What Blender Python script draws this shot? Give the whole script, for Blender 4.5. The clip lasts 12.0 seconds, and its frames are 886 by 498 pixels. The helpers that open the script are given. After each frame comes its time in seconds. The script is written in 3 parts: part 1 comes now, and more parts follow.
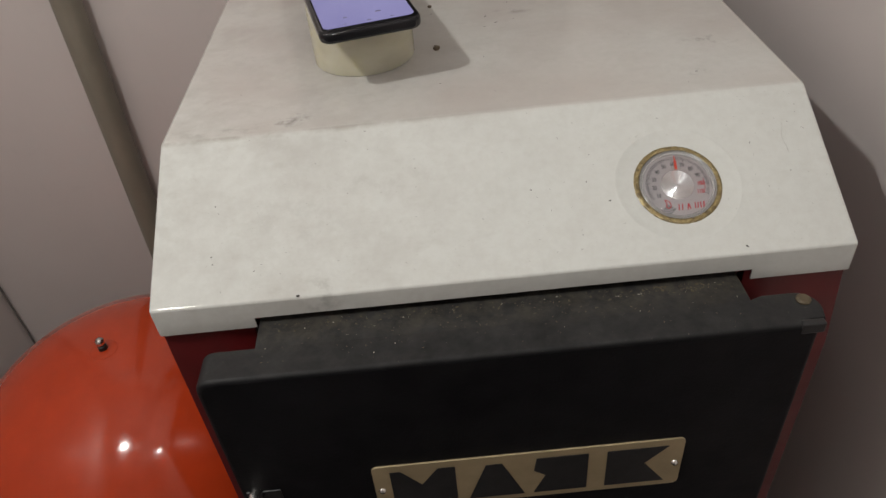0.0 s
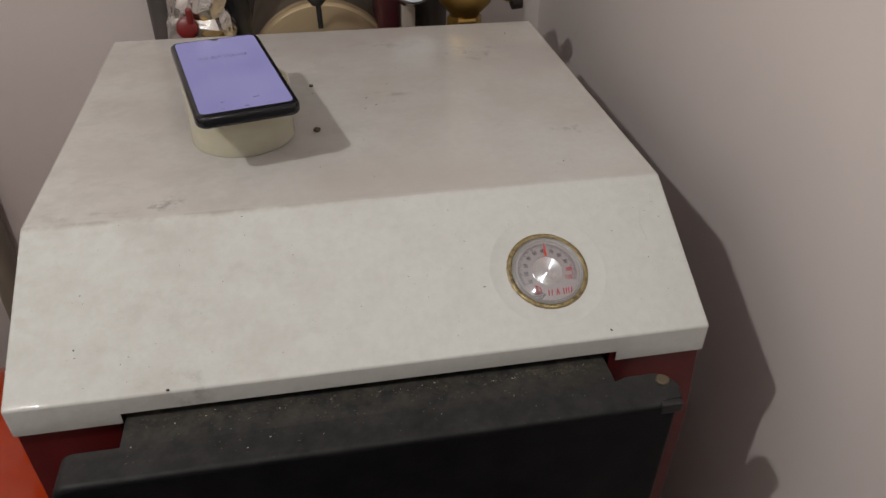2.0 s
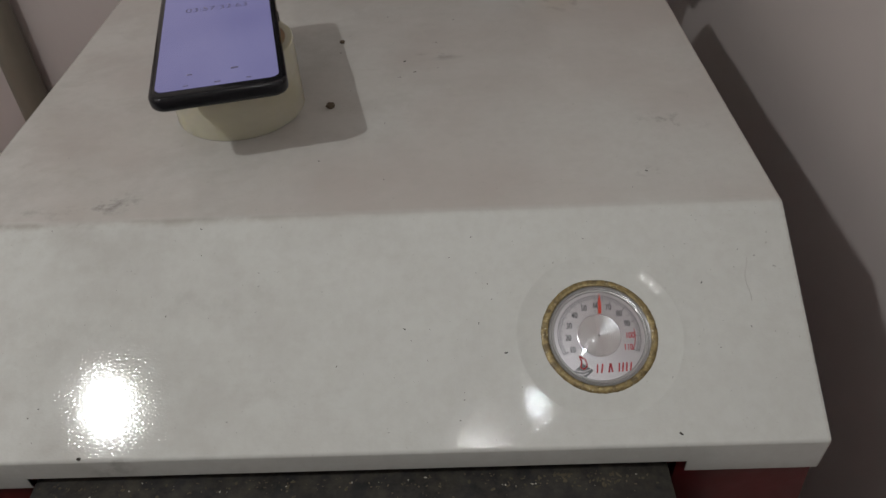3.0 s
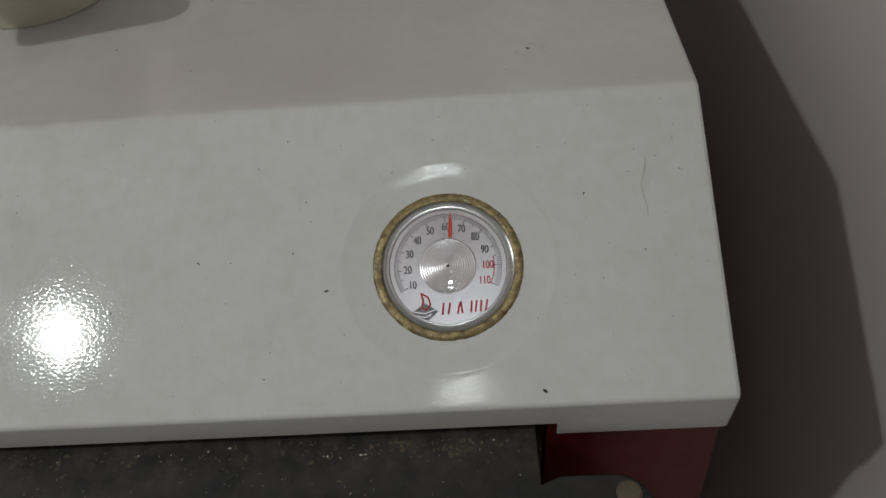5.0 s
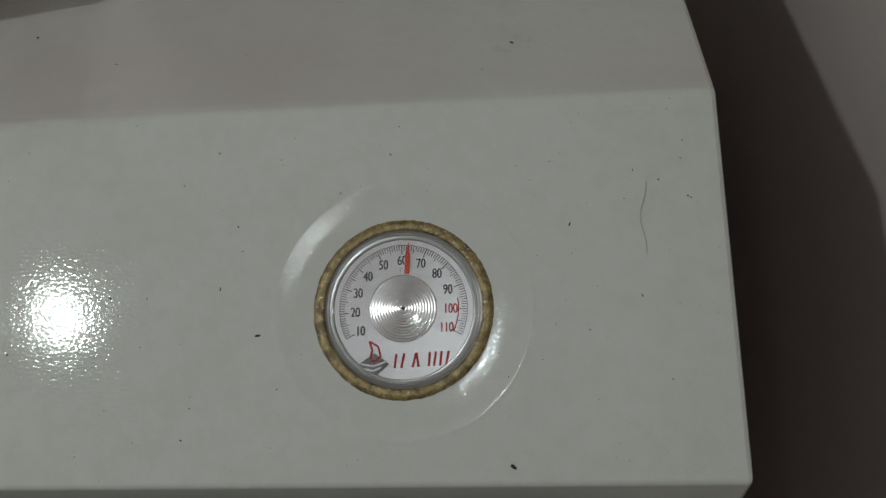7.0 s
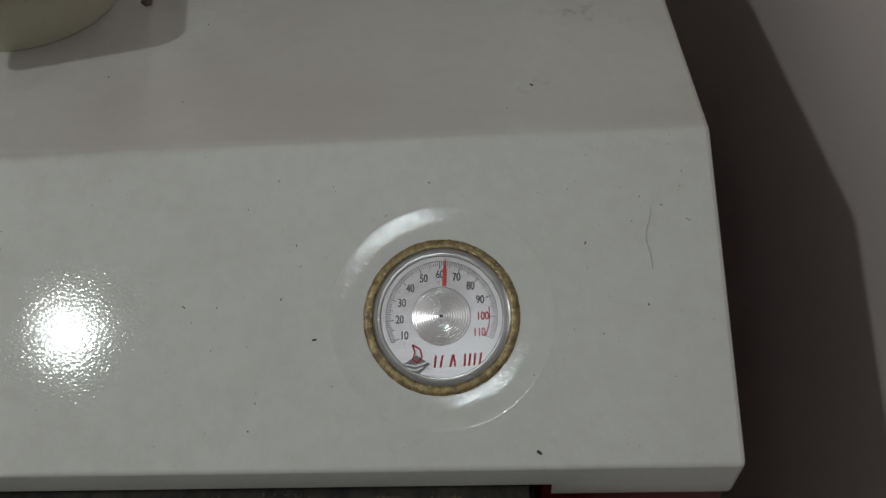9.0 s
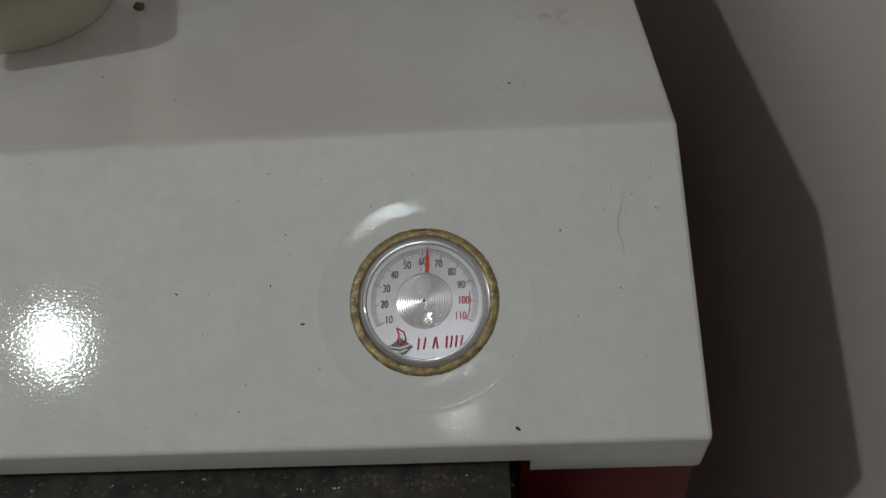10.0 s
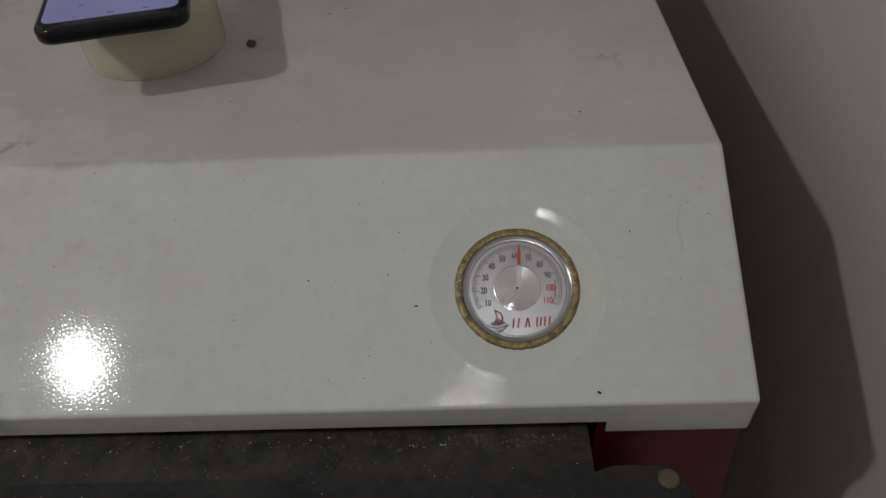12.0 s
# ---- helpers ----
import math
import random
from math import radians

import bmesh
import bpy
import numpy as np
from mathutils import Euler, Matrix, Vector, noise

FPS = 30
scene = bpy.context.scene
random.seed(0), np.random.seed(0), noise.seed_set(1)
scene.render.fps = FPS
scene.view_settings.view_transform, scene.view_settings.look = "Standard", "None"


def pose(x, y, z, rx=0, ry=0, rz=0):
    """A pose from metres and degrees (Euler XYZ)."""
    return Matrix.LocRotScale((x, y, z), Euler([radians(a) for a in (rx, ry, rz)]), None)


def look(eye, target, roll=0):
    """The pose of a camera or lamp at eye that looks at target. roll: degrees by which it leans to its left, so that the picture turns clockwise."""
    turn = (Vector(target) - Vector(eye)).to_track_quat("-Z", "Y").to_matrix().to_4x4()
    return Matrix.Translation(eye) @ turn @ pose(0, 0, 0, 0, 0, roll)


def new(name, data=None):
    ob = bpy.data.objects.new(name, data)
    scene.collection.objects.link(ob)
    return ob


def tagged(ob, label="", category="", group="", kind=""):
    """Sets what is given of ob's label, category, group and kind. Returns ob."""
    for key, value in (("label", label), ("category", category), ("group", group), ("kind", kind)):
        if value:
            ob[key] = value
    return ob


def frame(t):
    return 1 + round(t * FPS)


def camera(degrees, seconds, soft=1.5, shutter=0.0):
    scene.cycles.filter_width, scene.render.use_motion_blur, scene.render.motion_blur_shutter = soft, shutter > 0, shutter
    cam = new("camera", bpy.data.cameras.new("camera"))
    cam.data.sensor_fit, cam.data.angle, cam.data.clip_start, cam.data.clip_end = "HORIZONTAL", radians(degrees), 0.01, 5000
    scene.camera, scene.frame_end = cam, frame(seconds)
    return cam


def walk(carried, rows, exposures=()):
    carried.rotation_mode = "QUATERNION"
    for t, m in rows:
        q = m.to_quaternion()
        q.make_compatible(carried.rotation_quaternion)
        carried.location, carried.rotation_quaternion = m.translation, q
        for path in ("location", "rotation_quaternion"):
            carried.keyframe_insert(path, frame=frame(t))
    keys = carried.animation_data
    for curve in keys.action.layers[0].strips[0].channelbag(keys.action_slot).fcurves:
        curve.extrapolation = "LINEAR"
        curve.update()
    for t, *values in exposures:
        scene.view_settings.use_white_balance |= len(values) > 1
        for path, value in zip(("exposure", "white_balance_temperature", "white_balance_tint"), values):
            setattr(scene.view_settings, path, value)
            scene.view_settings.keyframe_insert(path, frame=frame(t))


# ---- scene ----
cam = camera(62.8, 12.0)
PATH = [
    (0, (0.201, -0.364, 1.23), (0.201, 1.18, -0.041), -5.6),
    (0.2, (0.2, -0.37, 1.24), (0.229, 1.167, -0.041), -5.3),
    (0.5, (0.188, -0.374, 1.257), (0.24, 1.206, 0.032), -4.7),
    (0.7, (0.185, -0.373, 1.264), (0.25, 1.228, 0.067), -4.0),
    (1, (0.183, -0.371, 1.269), (0.264, 1.25, 0.101), -3.6),
    (1.2, (0.197, -0.378, 1.272), (0.261, 1.246, 0.107), -4.1),
    (1.5, (0.186, -0.401, 1.269), (0.402, 1.214, 0.11), -1.5),
    (1.7, (0.197, -0.404, 1.269), (0.464, 1.204, 0.115), -0.3),
    (2, (0.212, -0.354, 1.256), (0.523, 1.234, 0.079), 0.9),
    (2.2, (0.252, -0.303, 1.245), (0.425, 1.262, 0.022), -1.8),
    (2.5, (0.279, -0.246, 1.23), (0.315, 1.269, -0.075), -2.8),
    (2.7, (0.287, -0.224, 1.226), (0.262, 1.276, -0.097), -2.5),
    (4.3, (0.352, -0.177, 1.181), (0.291, 1.239, -0.23), -3.7),
    (4.5, (0.367, -0.165, 1.173), (0.291, 1.195, -0.291), -4.9),
    (5, (0.383, -0.139, 1.154), (0.293, 1.178, -0.348), -6.1),
    (5.5, (0.399, -0.114, 1.139), (0.279, 1.198, -0.366), -6.7),
    (6, (0.407, -0.095, 1.128), (0.263, 1.199, -0.39), -7.4),
    (6.5, (0.406, -0.086, 1.128), (0.253, 1.183, -0.411), -7.0),
    (7, (0.405, -0.088, 1.129), (0.248, 1.171, -0.417), -7.4),
    (7.5, (0.399, -0.096, 1.137), (0.225, 1.169, -0.402), -7.7),
    (7.7, (0.399, -0.099, 1.137), (0.219, 1.173, -0.395), -8.0),
    (9.3, (0.389, -0.12, 1.161), (0.291, 1.193, -0.344), -4.9),
    (9.5, (0.388, -0.125, 1.161), (0.308, 1.197, -0.337), -4.1),
    (10, (0.393, -0.132, 1.162), (0.305, 1.203, -0.325), -5.1),
    (10.5, (0.394, -0.128, 1.163), (0.298, 1.219, -0.312), -5.2),
    (11, (0.393, -0.123, 1.163), (0.299, 1.226, -0.311), -5.3),
    (11.5, (0.385, -0.13, 1.167), (0.31, 1.226, -0.3), -4.6),
    (11.7, (0.374, -0.146, 1.176), (0.294, 1.224, -0.278), -4.6),
    (12, (0.344, -0.189, 1.194), (0.294, 1.228, -0.216), -3.1),
]
# ---------------------------------------------------------------- light
EXPOSURE = [(0.0, 0.32, 6380, 11), (0.5, 0.25, 6380, 11), (1.0, 0.1, 6420, 12), (1.5, 0.05, 6430, 13), (2.0, 0.12, 6420, 13), (2.5, -0.15, 6300, 12), (4.5, -0.5, 6100, 9), (5.5, -0.47, 6000, 6), (7.0, -0.74, 6000, 3), (9.5, -0.7, 6000, 6), (10.5, -0.6, 6000, 7), (11.5, -0.65, 6000, 7), (12.0, -0.7, 6100, 9)]
walk(cam, [(t, look(eye, target, roll)) for t, eye, target, roll in PATH], EXPOSURE)

world = bpy.data.worlds.new("world")
scene.world = world
world.use_nodes = True
world.node_tree.nodes["Background"].inputs[0].default_value = (0.9, 0.95, 1.0, 1)
world.node_tree.nodes["Background"].inputs[1].default_value = 0.02

LAMP = Vector((-0.333, -0.268, 1.79))
bulb_data = bpy.data.lights.new("bulb_light", "POINT")
bulb_data.energy = 14.6
bulb_data.shadow_soft_size = 0.017
bulb_data.color = (1.0, 0.99, 0.93)
bulb_light = new("bulb_light", bulb_data)
bulb_light.location = LAMP
# Added fill light at a guessed spot, lifts the lid's slope and front.
FILL_LAMP = Vector((0.34, -0.58, 2.22))
fill_data = bpy.data.lights.new("fill_light", "POINT")
fill_data.energy = 3.0
fill_data.shadow_soft_size = 0.024
fill_data.color = (1.0, 0.99, 0.93)
fill_light = new("fill_light", fill_data)
fill_light.location = FILL_LAMP
# Fixed stand-in for the LED that the viewer carries.
LED = Vector((0.365, -0.078, 1.197))
LED_AIM = Vector((0.0, -0.30, 0.954))
led_data = bpy.data.lights.new("led_light", "AREA")
led_data.shape, led_data.size = "DISK", 0.010
led_data.energy = 0.072
led_data.color = (0.93, 1.0, 0.97)
led_light = new("led_light", led_data)
led_light.matrix_world = Matrix.Translation(LED) @ LED_AIM.to_track_quat("Z", "Y").to_matrix().to_4x4()


# ---------------------------------------------------------------- materials
class Nodes:
    """Small wrapper to write node materials in few lines."""

    def __init__(self, name):
        self.mat = bpy.data.materials.new(name)
        self.mat.use_nodes = True
        self.tree = self.mat.node_tree
        self.bsdf = self.tree.nodes["Principled BSDF"]
        self.coord = self.tree.nodes.new("ShaderNodeTexCoord")

    def add(self, kind, **values):
        node = self.tree.nodes.new(kind)
        for key, value in values.items():
            node.inputs[key.replace("_", " ")].default_value = value
        return node

    def link(self, a, b):
        self.tree.links.new(a, b)

    def noise(self, scale, detail=4.0, rough=0.55, stretch=None):
        n = self.add("ShaderNodeTexNoise", Scale=scale, Detail=detail, Roughness=rough)
        if stretch:
            m = self.add("ShaderNodeMapping")
            m.inputs["Scale"].default_value = stretch
            self.link(self.coord.outputs["Object"], m.inputs["Vector"])
            self.link(m.outputs["Vector"], n.inputs["Vector"])
        else:
            self.link(self.coord.outputs["Object"], n.inputs["Vector"])
        return n.outputs["Fac"]

    def ramp(self, fac, low, high, a=0.0, b=1.0):
        m = self.add("ShaderNodeMapRange")
        m.inputs["From Min"].default_value, m.inputs["From Max"].default_value = low, high
        m.inputs["To Min"].default_value, m.inputs["To Max"].default_value = a, b
        self.link(fac, m.inputs["Value"])
        return m.outputs["Result"]

    def times(self, a, b):
        m = self.add("ShaderNodeMath")
        m.operation = "MULTIPLY"
        self.link(a, m.inputs[0])
        if isinstance(b, (int, float)):
            m.inputs[1].default_value = b
        else:
            self.link(b, m.inputs[1])
        return m.outputs[0]

    def mix(self, fac, a, b):
        m = self.tree.nodes.new("ShaderNodeMix")
        m.data_type = "RGBA"
        self.link(fac, m.inputs[0])
        for value, slot in ((a, m.inputs[6]), (b, m.inputs[7])):
            if isinstance(value, tuple):
                slot.default_value = (*value, 1) if len(value) == 3 else value
            else:
                self.link(value, slot)
        return m.outputs[2]

    def blot(self, x, y, rx, ry, ragged=0.5, scale=60.0):
        """A ragged stain round (x, y) in the thing's own plan."""
        sub = self.tree.nodes.new("ShaderNodeVectorMath")
        sub.operation = "SUBTRACT"
        self.link(self.coord.outputs["Object"], sub.inputs[0])
        sub.inputs[1].default_value = (x, y, 0)
        mul = self.tree.nodes.new("ShaderNodeVectorMath")
        mul.operation = "MULTIPLY"
        self.link(sub.outputs[0], mul.inputs[0])
        mul.inputs[1].default_value = (1 / rx, 1 / ry, 0)
        length = self.tree.nodes.new("ShaderNodeVectorMath")
        length.operation = "LENGTH"
        self.link(mul.outputs[0], length.inputs[0])
        near = self.ramp(length.outputs["Value"], 0.15, 1.0, 1.0, 0.0)
        return self.times(near, self.ramp(self.noise(scale, 5.0, 0.65), 0.60 - 0.2 * ragged, 0.62))

    def bump(self, height, strength, distance=0.001, below=None):
        b = self.add("ShaderNodeBump", Strength=strength, Distance=distance)
        self.link(height, b.inputs["Height"])
        if below is not None:
            self.link(below, b.inputs["Normal"])
        self.link(b.outputs["Normal"], self.bsdf.inputs["Normal"])
        return b.outputs["Normal"]

    def base(self, colour, rough=0.5, metal=0.0, coat=0.0):
        if isinstance(colour, tuple):
            self.bsdf.inputs["Base Color"].default_value = (*colour, 1)
        else:
            self.link(colour, self.bsdf.inputs["Base Color"])
        if isinstance(rough, (int, float)):
            self.bsdf.inputs["Roughness"].default_value = rough
        else:
            self.link(rough, self.bsdf.inputs["Roughness"])
        self.bsdf.inputs["Metallic"].default_value = metal
        self.bsdf.inputs["Coat Weight"].default_value = coat
        return self.mat


def plain(name, colour, rough=0.5, metal=0.0, grain=200.0, vary=0.25, bump=0.15, coat=0.0, dist=0.0006):
    """A surface with fine grain and larger cloudy wear."""
    n = Nodes(name)
    dark = tuple(c * (1 - vary) for c in colour)
    c = n.mix(n.ramp(n.noise(grain * 0.12, 5.0), 0.35, 0.65), dark, colour)
    fine = n.noise(grain, 3.0)
    c = n.mix(n.ramp(fine, 0.3, 0.7, 0.0, 0.35), c, tuple(x * (1 - 0.6 * vary) for x in colour))
    n.bump(fine, bump, dist)
    return n.base(c, n.ramp(n.noise(grain * 0.3), 0.3, 0.7, max(0.02, rough - 0.06), rough + 0.06), metal, coat)


def enamel_material():
    """Off-white powder enamel: orange-peel relief, grey grime in clouds, a few smears."""
    n = Nodes("white_enamel")
    clean, grime = (0.585, 0.598, 0.572), (0.43, 0.42, 0.395)
    sep = n.add("ShaderNodeSeparateXYZ")
    n.link(n.coord.outputs["Object"], sep.inputs[0])
    leftwards = n.ramp(sep.outputs["X"], 0.10, 0.34, 1.0, 0.25)
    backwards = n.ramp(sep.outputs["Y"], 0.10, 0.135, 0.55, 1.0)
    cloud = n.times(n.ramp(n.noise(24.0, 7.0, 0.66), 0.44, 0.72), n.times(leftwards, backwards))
    c = n.mix(cloud, clean, grime)
    streak = n.ramp(n.noise(40.0, 5.0, 0.6, (1.0, 1.7, 1.0)), 0.58, 0.72, 0.0, 0.4)
    c = n.mix(n.times(streak, n.times(leftwards, backwards)), c, (0.40, 0.385, 0.35))
    # Dust film on the flat top; also paints in its dimmer light and pink reflection.
    film_and_reflection = n.times(n.ramp(n.noise(9.0, 4.0, 0.5), 0.32, 0.68, 0.25, 0.85), n.ramp(sep.outputs["Y"], 0.115, 0.122, 0.0, 1.0))
    c = n.mix(film_and_reflection, c, (0.47, 0.425, 0.395))
    for x, y, rx, ry, depth in ((0.092, 0.137, 0.022, 0.014, 0.9), (0.045, 0.128, 0.06, 0.010, 0.3), (0.44, 0.205, 0.03, 0.014, 0.6),
                                (0.412, 0.150, 0.010, 0.007, 0.8), (0.29, 0.312, 0.022, 0.012, 0.6), (0.39, 0.40, 0.05, 0.03, 0.45),
                                (0.30, 0.44, 0.05, 0.02, 0.25), (0.10, 0.05, 0.06, 0.03, 0.12), (0.16, 0.075, 0.06, 0.02, 0.12),
                                (0.115, -0.0005, 0.02, 0.02, 0.35)):
        c = n.mix(n.times(n.blot(x, y, rx, ry), depth), c, (0.17, 0.155, 0.14))
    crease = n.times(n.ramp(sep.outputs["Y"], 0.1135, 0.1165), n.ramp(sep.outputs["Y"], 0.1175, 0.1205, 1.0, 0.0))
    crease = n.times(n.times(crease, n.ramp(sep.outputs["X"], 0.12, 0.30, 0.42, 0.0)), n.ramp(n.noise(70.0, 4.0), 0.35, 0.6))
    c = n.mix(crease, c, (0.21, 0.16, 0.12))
    mottle = n.ramp(n.noise(130.0, 6.0, 0.7), 0.40, 0.66, 0.0, 0.22)
    c = n.mix(mottle, c, (0.44, 0.43, 0.40))
    wipes = n.times(n.ramp(n.noise(90.0, 4.0, 0.6, (0.5, 2.0, 2.0)), 0.58, 0.72, 0.0, 0.12), n.ramp(n.noise(14.0, 3.0), 0.45, 0.6))
    c = n.mix(wipes, c, (0.38, 0.365, 0.335))
    specks = n.ramp(n.noise(620.0, 2.0, 0.5), 0.735, 0.76, 0.0, 0.32)
    c = n.mix(specks, c, (0.22, 0.20, 0.17))
    rough = n.ramp(n.noise(30.0, 5.0), 0.3, 0.7, 0.05, 0.075)
    first = n.bump(n.noise(780.0, 2.0, 0.5, (0.8, 1.2, 1.2)), 0.185, 0.0003)
    n.bump(n.noise(28.0, 2.0), 0.06, 0.001, first)
    n.bsdf.inputs["Specular IOR Level"].default_value = 0.36
    return n.base(c, rough)


def wall_material(name, colour):
    n = Nodes(name)
    c = n.mix(n.ramp(n.noise(2.2, 5.0), 0.3, 0.7), tuple(x * 0.93 for x in colour), colour)
    c = n.mix(n.ramp(n.noise(30.0, 5.0, 0.6), 0.62, 0.8, 0.0, 0.25), c, tuple(x * 0.8 for x in colour))
    c = n.mix(n.ramp(n.noise(4.0, 6.0, 0.7), 0.66, 0.74, 0.0, 0.30), c, (0.33, 0.30, 0.28))
    n.bump(n.noise(260.0, 3.0), 0.08, 0.0006)
    return n.base(c, n.ramp(n.noise(12.0), 0.3, 0.7, 0.42, 0.55))


def door_material():
    """Dark grey heat-proof paint with pale ash dust lying on what faces up."""
    n = Nodes("dark_door_paint")
    geo = n.tree.nodes.new("ShaderNodeNewGeometry")
    sep = n.add("ShaderNodeSeparateXYZ")
    n.link(geo.outputs["Normal"], sep.inputs[0])
    up = n.ramp(sep.outputs["Z"], 0.5, 0.95)
    c = n.mix(n.ramp(n.noise(50.0, 5.0), 0.35, 0.65), (0.004, 0.004, 0.005), (0.007, 0.007, 0.008))
    dust = n.times(n.ramp(n.noise(45.0, 6.0, 0.65), 0.30, 0.72, 0.25, 0.85), up)
    c = n.mix(dust, c, (0.043, 0.0425, 0.042))
    place = n.add("ShaderNodeSeparateXYZ")
    n.link(n.coord.outputs["Object"], place.inputs[0])
    drift = n.times(n.times(n.ramp(place.outputs["Y"], -0.030, -0.006), n.ramp(n.noise(85.0, 6.0, 0.7), 0.40, 0.66)), up)
    c = n.mix(n.times(drift, 0.35), c, (0.12, 0.105, 0.075))
    grit = n.times(n.ramp(n.noise(420.0, 2.0), 0.72, 0.77), up)
    c = n.mix(grit, c, (0.10, 0.088, 0.07))
    n.bsdf.inputs["Specular IOR Level"].default_value = 0.13
    n.bump(n.noise(380.0, 3.0), 0.25, 0.0006)
    return n.base(c, n.ramp(n.noise(30.0), 0.3, 0.7, 0.46, 0.58))


def dial_material():
    """Brushed aluminium."""
    n = Nodes("brushed_aluminium")
    c = n.mix(n.ramp(n.noise(300.0, 3.0, 0.5, (1.0, 14.0, 1.0)), 0.3, 0.7), (0.43, 0.405, 0.42), (0.49, 0.465, 0.48))
    n.bump(n.noise(900.0, 2.0, 0.5, (0.6, 14.0, 1.0)), 0.12, 0.0002)
    return n.base(c, 0.34, 0.85)


def turned_material():
    """Bright lathe-turned aluminium."""
    n = Nodes("turned_aluminium")
    c = n.mix(n.ramp(n.noise(900.0, 3.0), 0.3, 0.7), (0.62, 0.61, 0.62), (0.72, 0.71, 0.72))
    n.bump(n.noise(1800.0, 2.0), 0.10, 0.0001)
    return n.base(c, 0.20, 1.0)


def gold_material():
    """Grimy yellow sealant and brass lacquer round the gauge."""
    n = Nodes("grimy_gold_rim")
    c = n.mix(n.ramp(n.noise(420.0, 5.0, 0.65), 0.35, 0.68), (0.35, 0.27, 0.12), (0.12, 0.087, 0.038))
    c = n.mix(n.ramp(n.noise(160.0, 4.0), 0.52, 0.62), c, (0.115, 0.085, 0.04))
    c = n.mix(n.ramp(n.noise(1100.0, 3.0), 0.63, 0.70), c, (0.58, 0.54, 0.41))
    n.bump(n.noise(900.0, 4.0), 0.6, 0.0006)
    return n.base(c, 0.24, 0.35)


def glass_material(name, tint=(1, 1, 1), rough=0.02):
    n = Nodes(name)
    n.tree.nodes.remove(n.bsdf)
    clear = n.tree.nodes.new("ShaderNodeBsdfTransparent")
    clear.inputs[0].default_value = (*tint, 1)
    gloss = n.tree.nodes.new("ShaderNodeBsdfGlossy")
    gloss.inputs["Roughness"].default_value = rough
    fresnel = n.add("ShaderNodeFresnel", IOR=1.5)
    m = n.tree.nodes.new("ShaderNodeMixShader")
    n.link(fresnel.outputs[0], m.inputs[0])
    n.link(clear.outputs[0], m.inputs[1])
    n.link(gloss.outputs[0], m.inputs[2])
    n.link(m.outputs[0], n.tree.nodes["Material Output"].inputs["Surface"])
    return n.mat


def tape_material():
    """Wound clear packing tape: creamy, translucent, fine winding lines."""
    n = Nodes("wound_packing_tape")
    c = n.mix(n.ramp(n.noise(30.0, 4.0, 0.6, (1, 1, 2.0)), 0.3, 0.7), (0.47, 0.445, 0.335), (0.53, 0.51, 0.40))
    n.bump(n.noise(60.0, 2.0, 0.6, (0.5, 0.5, 18.0)), 0.25, 0.0004)
    m = n.base(c, 0.04)
    n.bsdf.inputs["Subsurface Weight"].default_value = 0.5
    n.bsdf.inputs["Subsurface Radius"].default_value = (0.012, 0.011, 0.006)
    n.bsdf.inputs["Subsurface Scale"].default_value = 1.0
    return m


def screen_material():
    n = Nodes("lit_phone_screen")
    c = n.mix(n.ramp(n.noise(14.0, 2.0), 0.3, 0.7), (0.36, 0.335, 0.66), (0.43, 0.405, 0.74))
    n.base((0.02, 0.02, 0.03), 0.22)
    n.bsdf.inputs["Specular IOR Level"].default_value = 0.22
    n.link(c, n.bsdf.inputs["Emission Color"])
    n.bsdf.inputs["Emission Strength"].default_value = 0.48
    return n.mat


ENAMEL, DOOR, DIAL, GOLD, TURNED = enamel_material(), door_material(), dial_material(), gold_material(), turned_material()
WALL_PINK = wall_material("pinkish_white_wall", (0.74, 0.68, 0.655))
# Darker copy for the unseen south wall, so less light bounces into shadows.
WALL_LOW_BOUNCE = wall_material("low_bounce_wall", (0.48, 0.44, 0.42))
CEIL = wall_material("white_ceiling_paint", (0.78, 0.77, 0.75))
RED = plain("dark_red_boiler_paint", (0.115, 0.008, 0.009), 0.36, 0.0, 300.0, 0.2, 0.1)
ORANGE = plain("orange_red_tank_enamel", (0.53, 0.052, 0.010), 0.11, 0.0, 150.0, 0.14, 0.03, 0.1)
PLATE = plain("pale_brass_plate", (0.52, 0.42, 0.26), 0.38, 0.55, 260.0, 0.2, 0.1)
BLACK = plain("black_matt", (0.012, 0.012, 0.013), 0.45, 0.0, 300.0, 0.2, 0.1)
GLOSS_BLACK = plain("glossy_black_phone_case", (0.010, 0.010, 0.012), 0.12, 0.0, 300.0, 0.1, 0.02)
STEEL = plain("stainless_flue_steel", (0.56, 0.44, 0.27), 0.40, 0.55, 120.0, 0.12, 0.05)
DIM_STEEL = plain("dull_flue_steel", (0.25, 0.21, 0.16), 0.40, 0.5, 90.0, 0.2, 0.1)
CHROME = plain("bright_steel", (0.72, 0.71, 0.69), 0.18, 1.0, 300.0, 0.1, 0.05)
FOIL = plain("crumpled_aluminium_foil", (0.80, 0.79, 0.77), 0.16, 1.0, 120.0, 0.1, 0.6, 0.0, 0.003)
BRASS = plain("dull_brass", (0.52, 0.35, 0.11), 0.42, 1.0, 300.0, 0.3, 0.15)
RED_PLASTIC = plain("red_valve_handle", (0.17, 0.011, 0.010), 0.35, 0.0, 200.0, 0.2, 0.1)
GREY_PVC = plain("grey_green_plastic_pipe", (0.27, 0.245, 0.195), 0.42, 0.0, 120.0, 0.12, 0.06)
CORNER_GAP = plain("grey_corner_gap", (0.20, 0.185, 0.175), 0.5, 0.0, 200.0, 0.15, 0.1)
